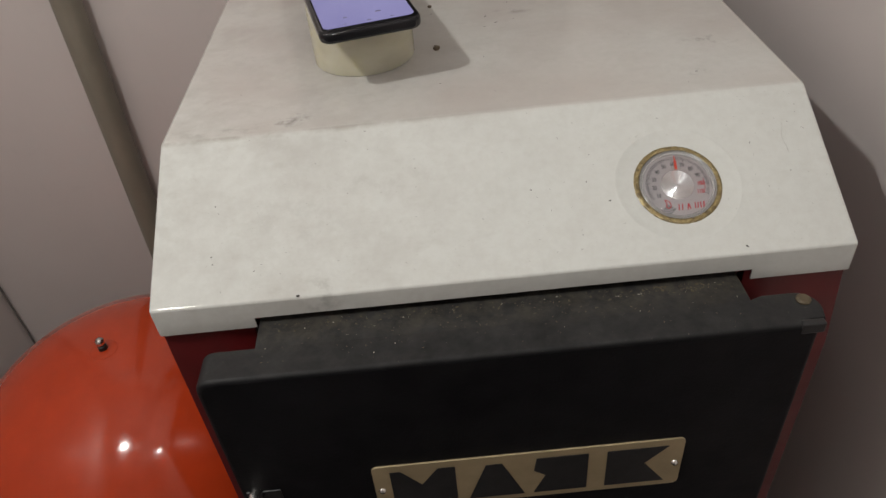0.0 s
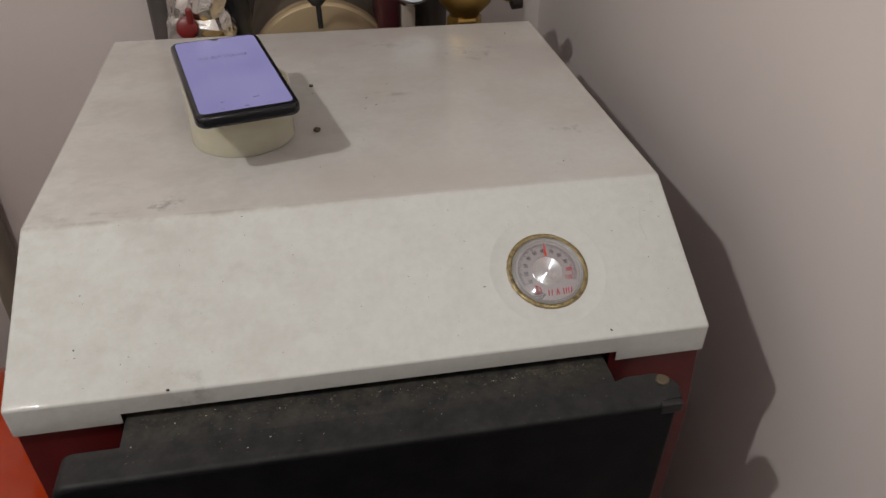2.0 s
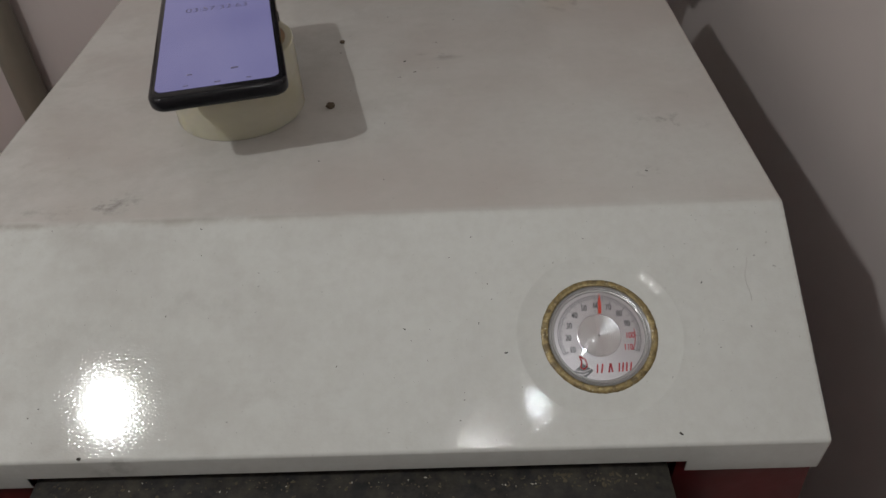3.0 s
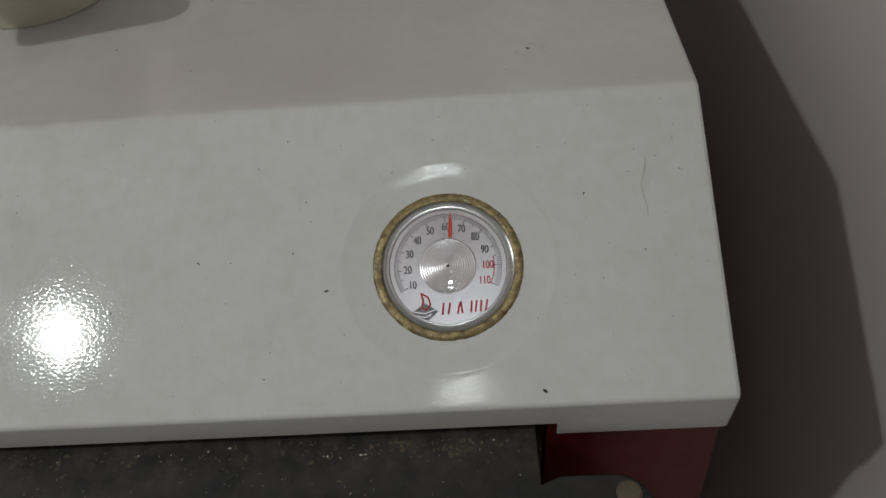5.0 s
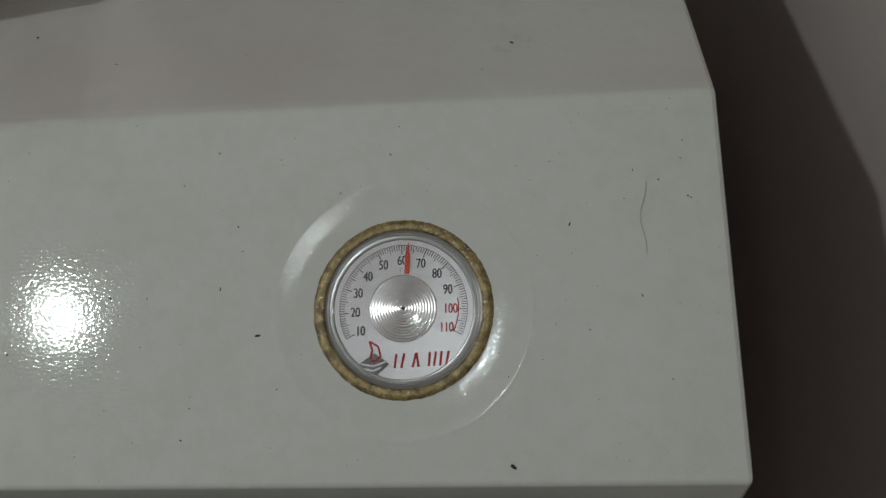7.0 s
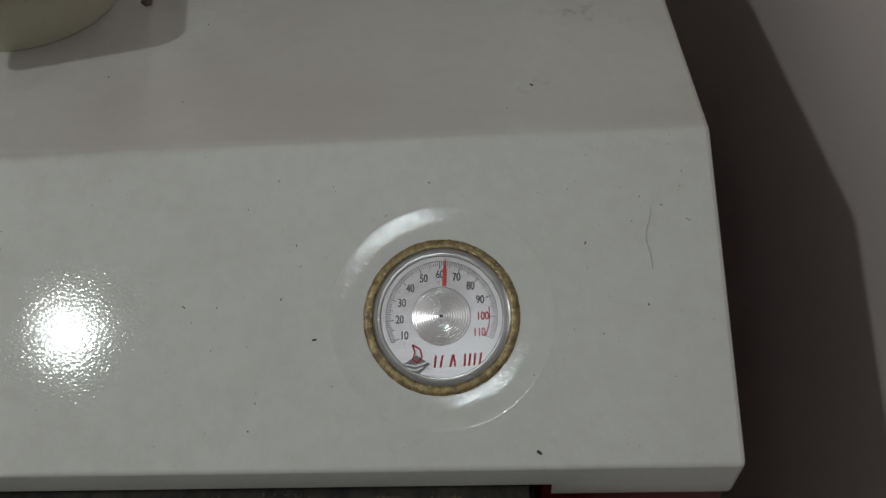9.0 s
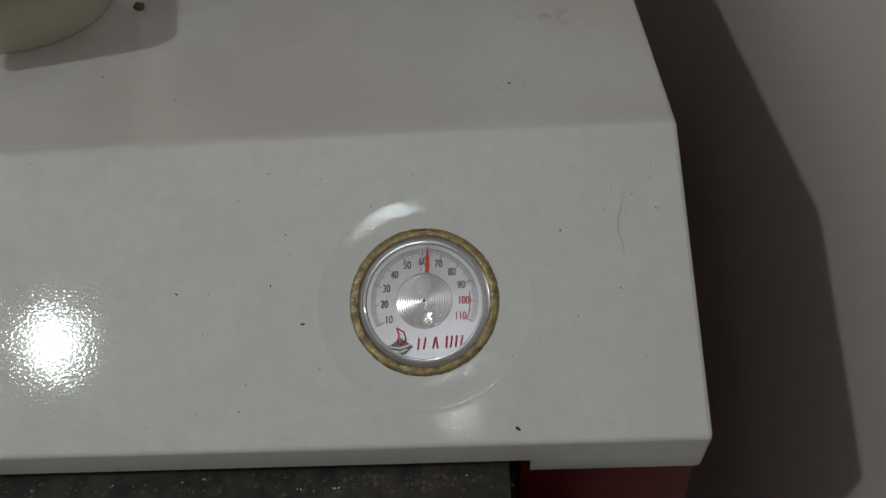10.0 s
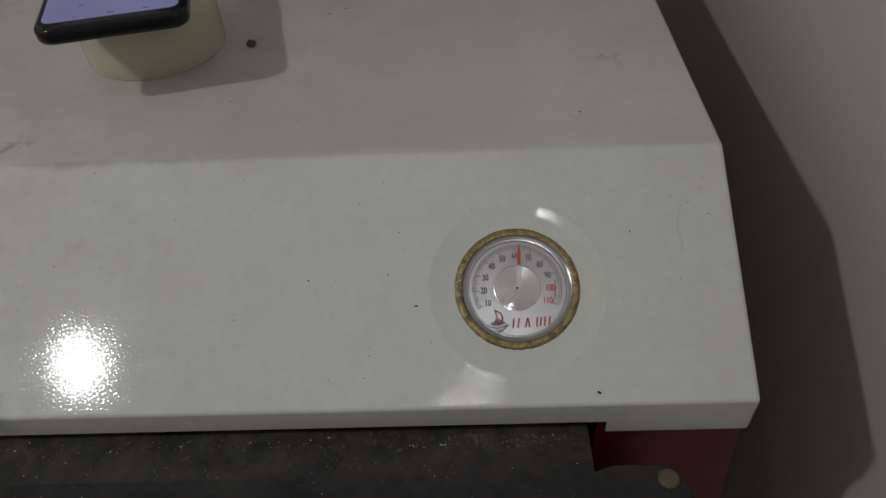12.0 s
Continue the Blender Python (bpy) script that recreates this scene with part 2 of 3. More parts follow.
DARK_BOARD = plain("dark_brown_board", (0.045, 0.034, 0.030), 0.55, 0.0, 60.0, 0.3, 0.2)
MAROON = plain("maroon_pump_paint", (0.060, 0.010, 0.014), 0.4, 0.0, 200.0, 0.2, 0.1)
BEIGE = plain("beige_plastic", (0.48, 0.42, 0.36), 0.45, 0.0, 200.0, 0.15, 0.1)
GREY_METAL = plain("grey_cast_metal", (0.12, 0.11, 0.105), 0.5, 0.3, 200.0, 0.25, 0.2)
FLOOR_MAT = plain("grey_concrete_floor", (0.10, 0.092, 0.085), 0.75, 0.0, 60.0, 0.3, 0.4)
INK_BLACK = plain("black_dial_ink", (0.085, 0.085, 0.09), 0.5, 0.0, 900.0, 0.1, 0.0)
INK_RED = plain("red_dial_ink", (0.50, 0.02, 0.03), 0.5, 0.0, 900.0, 0.15, 0.0)
INK_GREY = plain("dark_grey_dial_ink", (0.20, 0.205, 0.21), 0.5, 0.0, 900.0, 0.2, 0.0)
NEEDLE = plain("bright_red_needle", (0.75, 0.07, 0.035), 0.45, 0.0, 900.0, 0.12, 0.0)
BOLT = plain("dull_yellow_bolt", (0.13, 0.10, 0.06), 0.6, 0.2, 400.0, 0.3, 0.2)
BEZEL = plain("satin_bright_bezel", (0.46, 0.445, 0.435), 0.22, 0.35, 400.0, 0.1, 0.1)
CARDBOARD = plain("brown_cardboard_core", (0.30, 0.21, 0.12), 0.85, 0.0, 200.0, 0.2, 0.3)
GLOSS_BLACK.node_tree.nodes["Principled BSDF"].inputs["Specular IOR Level"].default_value = 0.3
CRUMB = plain("brown_crumb", (0.13, 0.098, 0.066), 0.9, 0.0, 900.0, 0.4, 0.5)
BARK = plain("yellow_brown_bark", (0.095, 0.078, 0.05), 0.9, 0.0, 900.0, 0.5, 0.5)
ASH = plain("pale_ash_flake", (0.50, 0.47, 0.40), 0.9, 0.0, 900.0, 0.3, 0.3)
SOOT = plain("dark_soot_chip", (0.045, 0.04, 0.035), 0.9, 0.0, 900.0, 0.3, 0.3)
GREY_INK = plain("grey_screen_digits", (0.20, 0.19, 0.32), 0.4, 0.0, 900.0, 0.1, 0.0)
GLASS, TAPE, SCREEN = glass_material("clear_gauge_glass"), tape_material(), screen_material()
WHITE_FACE = plain("white_gauge_face", (0.50, 0.56, 0.64), 0.4, 0.0, 300.0, 0.1, 0.0)
BULB_GLASS = plain("white_lamp_socket", (0.75, 0.75, 0.72), 0.4, 0.0, 200.0, 0.1, 0.05)


# ---------------------------------------------------------------- mesh tools
def mesh_of(bm, material, smooth=None):
    me = bpy.data.meshes.new("mesh")
    bm.normal_update()
    bm.to_mesh(me)
    bm.free()
    me.materials.append(material)
    if smooth is not None:
        me.polygons.foreach_set("use_smooth", [True] * len(me.polygons))
        me.set_sharp_from_angle(angle=radians(smooth))
    return me


def part(name, bm, material, parent=None, label="", smooth=None, at=None):
    ob = new(name, mesh_of(bm, material, smooth))
    if parent is not None:
        ob.parent = parent
    if at is not None:
        ob.matrix_basis = at
    return tagged(ob, label)


def thing(name, label, category, group="", kind="", at=None):
    ob = new(name)
    ob.empty_display_size = 0.05
    if at is not None:
        ob.matrix_basis = at
    return tagged(ob, label, category, group, kind)


def box(x0, x1, y0, y1, z0, z1, bevel=0.0, seg=2):
    bm = bmesh.new()
    bmesh.ops.create_cube(bm, size=1)
    bmesh.ops.transform(bm, verts=bm.verts, matrix=Matrix.LocRotScale(((x0 + x1) / 2, (y0 + y1) / 2, (z0 + z1) / 2), None, (x1 - x0, y1 - y0, z1 - z0)))
    if bevel:
        bmesh.ops.bevel(bm, geom=bm.edges[:], offset=bevel, segments=seg, profile=0.5, affect="EDGES")
    return bm


def lathe(profile, n=48, m=None, cap=True):
    """Turns (radius, height) pairs round z."""
    bm = bmesh.new()
    rings = []
    for r, z in profile:
        if r < 1e-6:
            rings.append([bm.verts.new((0, 0, z))])
        else:
            rings.append([bm.verts.new((r * math.cos(2 * math.pi * i / n), r * math.sin(2 * math.pi * i / n), z)) for i in range(n)])
    for a, b in zip(rings, rings[1:]):
        for i in range(n):
            j = (i + 1) % n
            if len(a) == 1 and len(b) > 1:
                bm.faces.new((a[0], b[i], b[j]))
            elif len(b) == 1 and len(a) > 1:
                bm.faces.new((a[i], a[j], b[0]))
            elif len(a) > 1:
                bm.faces.new((a[i], a[j], b[j], b[i]))
    if cap:
        for ring, flip in ((rings[0], True), (rings[-1], False)):
            if len(ring) > 1:
                bm.faces.new(ring[::-1] if flip else ring)
    bmesh.ops.recalc_face_normals(bm, faces=bm.faces)
    if m is not None:
        bmesh.ops.transform(bm, verts=bm.verts, matrix=m)
    return bm


def prism(outline, depth, m=None, bevel=0.0, seg=2):
    """Extrudes a flat outline (x, y) by depth along z."""
    bm = bmesh.new()
    low = [bm.verts.new((x, y, 0)) for x, y in outline]
    top = [bm.verts.new((x, y, depth)) for x, y in outline]
    bm.faces.new(low[::-1])
    bm.faces.new(top)
    for i in range(len(low)):
        j = (i + 1) % len(low)
        bm.faces.new((low[i], low[j], top[j], top[i]))
    bmesh.ops.recalc_face_normals(bm, faces=bm.faces)
    if bevel:
        bmesh.ops.bevel(bm, geom=[e for e in bm.edges if abs(e.verts[0].co.z - e.verts[1].co.z) < 1e-9 and e.verts[0].co.z > depth / 2], offset=bevel, segments=seg, profile=0.5, affect="EDGES")
    if m is not None:
        bmesh.ops.transform(bm, verts=bm.verts, matrix=m)
    return bm


def tube(points, radius, n=12, wobble=0.0, seed=0):
    """A round pipe along points."""
    rng = random.Random(seed)
    bm = bmesh.new()
    rings = []
    pts = [Vector(p) for p in points]
    for k, p in enumerate(pts):
        way = (pts[min(k + 1, len(pts) - 1)] - pts[max(k - 1, 0)]).normalized()
        side = way.cross(Vector((0.31, 0.93, 0.17))).normalized()
        up = way.cross(side)
        ring = []
        for i in range(n):
            a = 2 * math.pi * i / n
            r = (radius[k] if isinstance(radius, list) else radius) * (1 + wobble * rng.uniform(-1, 1))
            ring.append(bm.verts.new(p + r * (side * math.cos(a) + up * math.sin(a))))
        rings.append(ring)
    for a, b in zip(rings, rings[1:]):
        for i in range(n):
            j = (i + 1) % n
            bm.faces.new((a[i], a[j], b[j], b[i]))
    bm.faces.new(rings[0][::-1])
    bm.faces.new(rings[-1])
    bmesh.ops.recalc_face_normals(bm, faces=bm.faces)
    return bm


def arc(cx, cy, r, a0, a1, n):
    return [(cx + r * math.cos(radians(a0 + (a1 - a0) * i / n)), cy + r * math.sin(radians(a0 + (a1 - a0) * i / n))) for i in range(n + 1)]


def round_rect(x0, x1, y0, y1, r, n=5):
    return (arc(x1 - r, y0 + r, r, -90, 0, n) + arc(x1 - r, y1 - r, r, 0, 90, n) + arc(x0 + r, y1 - r, r, 90, 180, n) + arc(x0 + r, y0 + r, r, 180, 270, n))


# ---------------------------------------------------------------- the room
X0, X1, Y0, Y1, H = -0.735, 0.60, -1.75, 0.82, 2.65
WALL = 0.1


def structure(name, bm, material, label):
    return tagged(part(name, bm, material), label, name.split("_")[0], "", "structure")


structure("floor", box(X0 - WALL, X1 + WALL, Y0 - WALL, Y1 + WALL, -0.1, 0.0), FLOOR_MAT, "grey concrete floor of a boiler room")
structure("ceiling", box(X0 - WALL, X1 + WALL, Y0 - WALL, Y1 + WALL, H, H + 0.1), CEIL, "white painted ceiling")
structure("wall_east", box(X1, X1 + WALL, Y0 - WALL, Y1 + WALL, 0, H), WALL_PINK, "pinkish white smooth panelled wall beside the boiler")
structure("wall_north", box(X0 - WALL, X1, Y1, Y1 + WALL, 0, H), WALL_PINK, "pinkish white smooth panelled wall behind the boiler")
structure("wall_west", box(X0 - WALL, X0, Y0, Y1, 0, H), WALL_PINK, "pinkish white smooth wall")
structure("wall_south", box(X0 - WALL, X1, Y0 - WALL, Y0, 0, H), WALL_LOW_BOUNCE, "unseen wall behind the viewer, grey-brown to cut bounce light")


# ---------------------------------------------------------------- the boiler
W, FRONT_Z, FOLD_Y, TOP_Z, BACK_Y = 0.48, 0.90, 0.117, 0.961, 0.495
SLOPE = math.atan2(TOP_Z - FRONT_Z, FOLD_Y)
GAUGE_X, GAUGE_Y = 0.3712, 0.0515
NOTCH0, NOTCH1, NOTCH_Z, LIP_Z = 0.067, 0.412, 0.8853, 0.8765
GAUGE = pose(GAUGE_X, GAUGE_Y, FRONT_Z + GAUGE_Y * math.tan(SLOPE), math.degrees(SLOPE), 0, 0)

boiler = thing("solid_fuel_boiler", "dark red floor-standing boiler with a dusty off-white lid and black door", "boiler")


def lid_profile():
    """(y, z) points and outward normals, from the lip over the slope and flat top to the back lip."""
    pts = [(0.0, LIP_Z, -90), (0.0, NOTCH_Z, -90)]
    r = 0.0028
    s = math.degrees(SLOPE)
    a0, a1 = 180, 90 + s
    t = r * math.tan(radians((90 - s) / 2))
    cy, cz = r, FRONT_Z - t
    pts += [(cy + r * math.cos(radians(a)), cz + r * math.sin(radians(a)), a) for a in (a0 + (a1 - a0) * i / 5 for i in range(6))]
    R = 0.0045
    t = R * math.tan(radians(s / 2))
    cy, cz = FOLD_Y + t, TOP_Z - R
    pts += [(cy + R * math.cos(radians(a)), cz + R * math.sin(radians(a)), a) for a in (90 + s - s * i / 4 for i in range(5))]
    pts += [(0.20, TOP_Z - 0.0004, 90), (0.30, TOP_Z - 0.0008, 90), (0.40, TOP_Z - 0.0004, 90)]
    pts += [(BACK_Y - r + r * math.cos(radians(a)), TOP_Z - r + r * math.sin(radians(a)), a) for a in (90, 68, 45, 22, 0)]
    pts += [(BACK_Y, 0.935, 0)]
    out = []
    for y, z, a in pts:
        a = 180 if a == -90 else a
        out.append((y, z, math.cos(radians(a)), math.sin(radians(a))))
    return out


def lid_mesh():
    bm = bmesh.new()
    prof = lid_profile()
    e = 0.0020
    A, B = -0.0018, W + 0.0020
    cols = [(A, 0.024), (A, e), (A + 0.0006, 0.0007), (A + e, 0.0), (NOTCH0, 0), (0.32, 0), (0.4238, 0), (B - e, 0), (B - 0.0006, 0.0007), (B, e), (B, 0.024)]
    cols.insert(6, (NOTCH1, 0))
    grid = [[bm.verts.new((x, y - ny * d, z - nz * d)) for y, z, ny, nz in prof] for x, d in cols]
    slope_k = 7
    for c in range(len(cols) - 1):
        for k in range(len(prof) - 1):
            middle = NOTCH0 - 1e-6 <= cols[c][0] and cols[c + 1][0] <= NOTCH1 + 1e-6
            if k == 0 and middle:
                continue
            if k == slope_k and 0.32 - 1e-6 <= cols[c][0] and cols[c + 1][0] <= 0.4238 + 1e-6:
                continue
            bm.faces.new((grid[c][k], grid[c + 1][k], grid[c + 1][k + 1], grid[c][k + 1]))
    # the pressed seat of the gauge, in the gap left in the slope
    n = 96
    steps = [(0.0465, 0.0), (0.0452, 0.00002), (0.0446, 0.00012), (0.0441, 0.00014), (0.0436, 0.00004), (0.0428, -0.00008)]
    r, h = steps[-1]
    for k in range(9):
        h -= 0.00135 * math.tan(radians((12.0, 11.5, 10.0, 8.0, 5.5, 4.6, 4.0, 3.4, 2.8)[k]))
        r -= 0.00135
        steps.append((r, h))
    steps += [(0.0304, h - 0.0001), (0.0303, -0.0045)]
    rings = [[bm.verts.new(GAUGE @ Vector((r * math.cos(2 * math.pi * i / n), r * math.sin(2 * math.pi * i / n), h))) for i in range(n)] for r, h in steps]
    ring_faces = []
    for a, b in zip(rings, rings[1:]):
        for i in range(n):
            j = (i + 1) % n
            ring_faces.append(bm.faces.new((a[i], a[j], b[j], b[i])))
    outer = [grid[5][slope_k], grid[6][slope_k], grid[7][slope_k], grid[7][slope_k + 1], grid[6][slope_k + 1], grid[5][slope_k + 1]]
    edges = []
    for loop in (outer, rings[0]):
        for i in range(len(loop)):
            a, b = loop[i], loop[(i + 1) % len(loop)]
            edges.append(bm.edges.get((a, b)) or bm.edges.new((a, b)))
    bmesh.ops.triangle_fill(bm, edges=edges, use_beauty=True, use_dissolve=False)
    bmesh.ops.recalc_face_normals(bm, faces=bm.faces)
    return bm


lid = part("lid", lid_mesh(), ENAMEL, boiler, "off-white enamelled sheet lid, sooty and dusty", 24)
thick = lid.modifiers.new("sheet", "SOLIDIFY")
thick.thickness, thick.offset = 0.0013, -1
even = lid.modifiers.new("even", "WEIGHTED_NORMAL")
even.keep_sharp = True


def body_mesh():
    return box(0.002, W - 0.002, 0.012, BACK_Y - 0.012, 0.03, 0.872, 0.003)


part("body", body_mesh(), RED, boiler, "dark red painted steel jacket", 30)
part("top_insulation", box(0.02, W - 0.02, 0.135, BACK_Y - 0.02, 0.873, 0.930, 0.004), GREY_METAL, boiler)
part("plinth", box(0.03, W - 0.03, 0.04, BACK_Y - 0.03, 0.0, 0.034, 0.002), BLACK, boiler)


def front_panel_mesh():
    """Red front sheet with the door opening cut through."""
    x0, x1, z0, z1 = -0.0002, W + 0.0004, 0.05, 0.8935
    a0, a1, b0, b1 = 0.064, 0.4085, 0.33, 0.92
    outline = [(x0, z0), (x1 + 0.006, z0), (x1 + 0.006, 0.80), (x1, 0.868), (x1, z1), (a1, z1), (a1, b0), (a0, b0), (a0, z1), (x0, z1)]
    return prism(outline, 0.009, Matrix.Translation((0, 0.0125, 0)) @ Matrix.Rotation(radians(90), 4, "X"))


part("front_panel", front_panel_mesh(), RED, boiler, "dark red front sheet")
# cast firebox frame that shows between the lid and the door
part("firebox_throat", box(0.0665, 0.406, -0.0032, 0.0105, 0.36, 0.868, 0.001), BLACK, boiler)
part("firebox_frame", box(0.068, 0.404, -0.024, 0.0110, 0.869, 0.8788, 0.0022), DOOR, boiler, "dark dusty cast frame behind the door", 40)


def door_mesh():
    """Thick plate with a swollen rounded front edge and a hinge tab at its upper corner."""
    outline = round_rect(0.031, 0.4400, 0.37, 0.8785, 0.011, 8)
    bm = prism(outline, 0.027, Matrix.Translation((0, -0.0225, 0)) @ Matrix.Rotation(radians(90), 4, "X"), 0.0045, 6)
    return bm


door = part("door", door_mesh(), DOOR, boiler, "dark grey loading door with ash dust along its top", 50)
door.modifiers.new("even", "WEIGHTED_NORMAL").keep_sharp = True


def tab_mesh():
    outline = [(0.385, -0.0440), (0.444, -0.0440)] + arc(0.432, -0.033, 0.0145, -10, 90, 8) + [(0.412, -0.0185), (0.406, -0.0205), (0.402, -0.0225), (0.385, -0.0235)]
    return prism(outline, 0.0046, Matrix.Translation((0, 0, 0.8738)), 0.0016, 4)


tab = part("hinge_tab", tab_mesh(), DOOR, boiler, "rounded dark hinge tab of the door", 50)
part("hinge_bolt", lathe([(0.0, 0.0), (0.0048, 0.0), (0.0050, 0.0014), (0.0040, 0.0024), (0.0, 0.0027)], 20, Matrix.Translation((0.4365, -0.0270, 0.8782)), False), BOLT, tab, "dull brass bolt head", 40)
part("hinge_knuckle", box(0.4265, 0.4425, -0.0500, -0.0443, 0.8700, 0.8790, 0.0014), BLACK, tab)

handle = part("door_handle", tube([(0.044, -0.049, 0.752), (0.044, -0.066, 0.752), (0.046, -0.074, 0.746), (0.050, -0.076, 0.730), (0.050, -0.076, 0.650)], 0.0055, 16), CHROME, boiler, "bent bright steel door handle", 60)
part("handle_plate", box(0.036, 0.062, -0.0505, -0.0490, 0.690, 0.754, 0.0006), BLACK, handle, "black backing plate")

# nameplate with four cut-out shapes
PLATE_Y = -0.0512
nameplate = part("nameplate", prism(round_rect(0.132, 0.366, 0.7125, 0.7705, 0.005), 0.0018, Matrix.Translation((0, PLATE_Y + 0.0022, 0)) @ Matrix.Rotation(radians(90), 4, "X"), 0.0004), PLATE, boiler, "pale brass nameplate with black cut-out blocks")
ONTO = Matrix.Translation((0, PLATE_Y + 0.0003, 0)) @ Matrix.Rotation(radians(90), 4, "X")
SHAPES = [
    [(0.145, 0.719), (0.145, 0.763), (0.153, 0.763), (0.168, 0.744), (0.181, 0.763), (0.194, 0.763), (0.194, 0.719)],
    [(0.203, 0.719), (0.217, 0.761), (0.229, 0.761), (0.246, 0.719)],
    [(0.253, 0.719), (0.262, 0.741), (0.253, 0.748), (0.255, 0.763), (0.294, 0.763), (0.294, 0.719)],
    [(0.308, 0.719), (0.308, 0.763), (0.354, 0.763), (0.337, 0.744), (0.354, 0.719)],
]
for shape in SHAPES:
    part("cut_out", prism(shape, 0.0004, ONTO), BLACK, nameplate)
for x in (0.1375, 0.3605):
    part("screw", lathe([(0.0, 0.0021), (0.0016, 0.0018), (0.0029, 0.0), (0.0030, -0.001)], 14, Matrix.Translation((x, PLATE_Y + 0.0002, 0.7405)) @ Matrix.Rotation(radians(90), 4, "X"), False), CHROME, nameplate, "bright steel screw", 60)


# ---------------------------------------------------------------- the gauge in the lid
def rim_mesh():
    """Uneven grimy ring between the glass and the lid."""
    rng = random.Random(4)
    n = 120
    bm = bmesh.new()
    rows = []
    for r, h, ragged in ((0.0271, -0.0025, 0), (0.0272, 0.0002, 0), (0.0277, 0.0005, 0.00016), (0.0293, 0.0006, 0.0002), (0.0307, 0.0003, 0.0002), (0.0312, -0.0005, 0.0002)):
        row = []
        for i in range(n):
            a = 2 * math.pi * i / n
            q = r + ragged * rng.uniform(-1, 1)
            row.append(bm.verts.new((q * math.cos(a), q * math.sin(a), h + 0.4 * ragged * rng.uniform(-1, 1))))
        rows.append(row)
    for a, b in zip(rows, rows[1:]):
        for i in range(n):
            j = (i + 1) % n
            bm.faces.new((a[i], b[i], b[j], a[j]))
    bmesh.ops.recalc_face_normals(bm, faces=bm.faces)
    return bm


thermometer = part("thermometer", rim_mesh(), GOLD, boiler, "round dial thermometer with a grimy gold rim", 60, GAUGE @ Matrix.Translation((0, 0, -0.0013)))
DIAL_H = -0.0008
FACE = DIAL_H + 0.00012


def dial_mesh():
    """Flat ring of the dial round its turned middle."""
    return lathe([(0.0112, DIAL_H - 0.0003), (0.0114, DIAL_H - 0.0001), (0.0256, DIAL_H - 0.0001)], 120, None, False)


def turned_middle_mesh():
    """Concentric turned grooves with a small pivot."""
    prof = [(0.0, 0.0007), (0.0004, 0.0007), (0.0006, 0.0001)]
    r = 0.0009
    while r < 0.0108:
        prof += [(r, 0.0), (r + 0.00040, 0.00019), (r + 0.00056, 0.00019), (r + 0.00092, 0.0)]
        r += 0.00098
    prof += [(0.0112, 0.0), (0.0113, -0.0002)]
    return lathe([(a, DIAL_H + b) for a, b in prof], 120, None, False)


part("dial", dial_mesh(), DIAL, thermometer, "satin aluminium dial", 20)
part("turned_middle", turned_middle_mesh(), TURNED, thermometer, "turned bright aluminium rings", 50)
part("pivot", lathe([(0.0, 0.0010), (0.0005, 0.0009), (0.0007, 0.0006)], 16, Matrix.Translation((0, 0, DIAL_H)), False), GREY_METAL, thermometer, "", 60)
part("bezel", lathe([(0.0240, DIAL_H + 0.00005), (0.0243, DIAL_H + 0.0003), (0.0247, DIAL_H + 0.0003), (0.0249, DIAL_H + 0.0001), (0.0255, DIAL_H + 0.0002), (0.0258, DIAL_H + 0.0006), (0.0262, DIAL_H + 0.0007), (0.0265, DIAL_H + 0.0005), (0.0272, DIAL_H + 0.0008)], 120, None, False), BEZEL, thermometer, "stepped clear-lacquered inner bezel", 20)


def glass_mesh():
    prof = [(0.0271, -0.0010), (0.0271, 0.0010), (0.0262, 0.0018), (0.0248, 0.0023), (0.0236, 0.0025), (0.0200, 0.0033), (0.0150, 0.0041), (0.0100, 0.0046), (0.0050, 0.0049), (0.0, 0.0050)]
    return lathe(prof, 96, None, False)


glass = part("gauge_glass", glass_mesh(), GLASS, thermometer, "clear domed gauge glass", 60)
glass.visible_shadow = False


def angle_of(value):
    return radians(207 - 2.32 * (value - 10))


def bar(bm, x0, y0, x1, y1, w, z):
    d = Vector((x1 - x0, y1 - y0))
    s = Vector((-d.y, d.x)).normalized() * w / 2
    vs = [bm.verts.new((x, y, z)) for x, y in ((x0 + s.x, y0 + s.y), (x0 - s.x, y0 - s.y), (x1 - s.x, y1 - s.y), (x1 + s.x, y1 + s.y))]
    f = bm.faces.new(vs)
    f.normal_update()
    if f.normal.z < 0:
        f.normal_flip()


def ticks(low, high, bow=False):
    bm = bmesh.new()
    for v in range(low, high + 1):
        a = angle_of(v)
        inner = 0.0189 if v % 10 == 0 else (0.0194 if v % 5 == 0 else 0.0202)
        bar(bm, inner * math.cos(a), inner * math.sin(a), 0.0221 * math.cos(a), 0.0221 * math.sin(a), 0.00024 if v % 10 else 0.00032, FACE)
    r = 0.0221
    if bow:
        r = 0.0190
    for v in range(low * 2, high * 2):
        a, b = angle_of(v / 2), angle_of(v / 2 + 0.5)
        bar(bm, r * math.cos(a), r * math.sin(a), r * math.cos(b), r * math.sin(b), 0.00016 if not bow else 0.00028, FACE + 0.00002)
    return bm


part("tick_marks", ticks(10, 110), INK_BLACK, thermometer, "fine black scale marks")


def red_arc():
    bm = bmesh.new()
    for v in range(190, 220):
        a, b = angle_of(v / 2), angle_of(v / 2 + 0.5)
        bar(bm, 0.0190 * math.cos(a), 0.0190 * math.sin(a), 0.0190 * math.cos(b), 0.0190 * math.sin(b), 0.0004, FACE + 0.00003)
    return bm


part("red_arc", red_arc(), INK_RED, thermometer, "red danger arc")


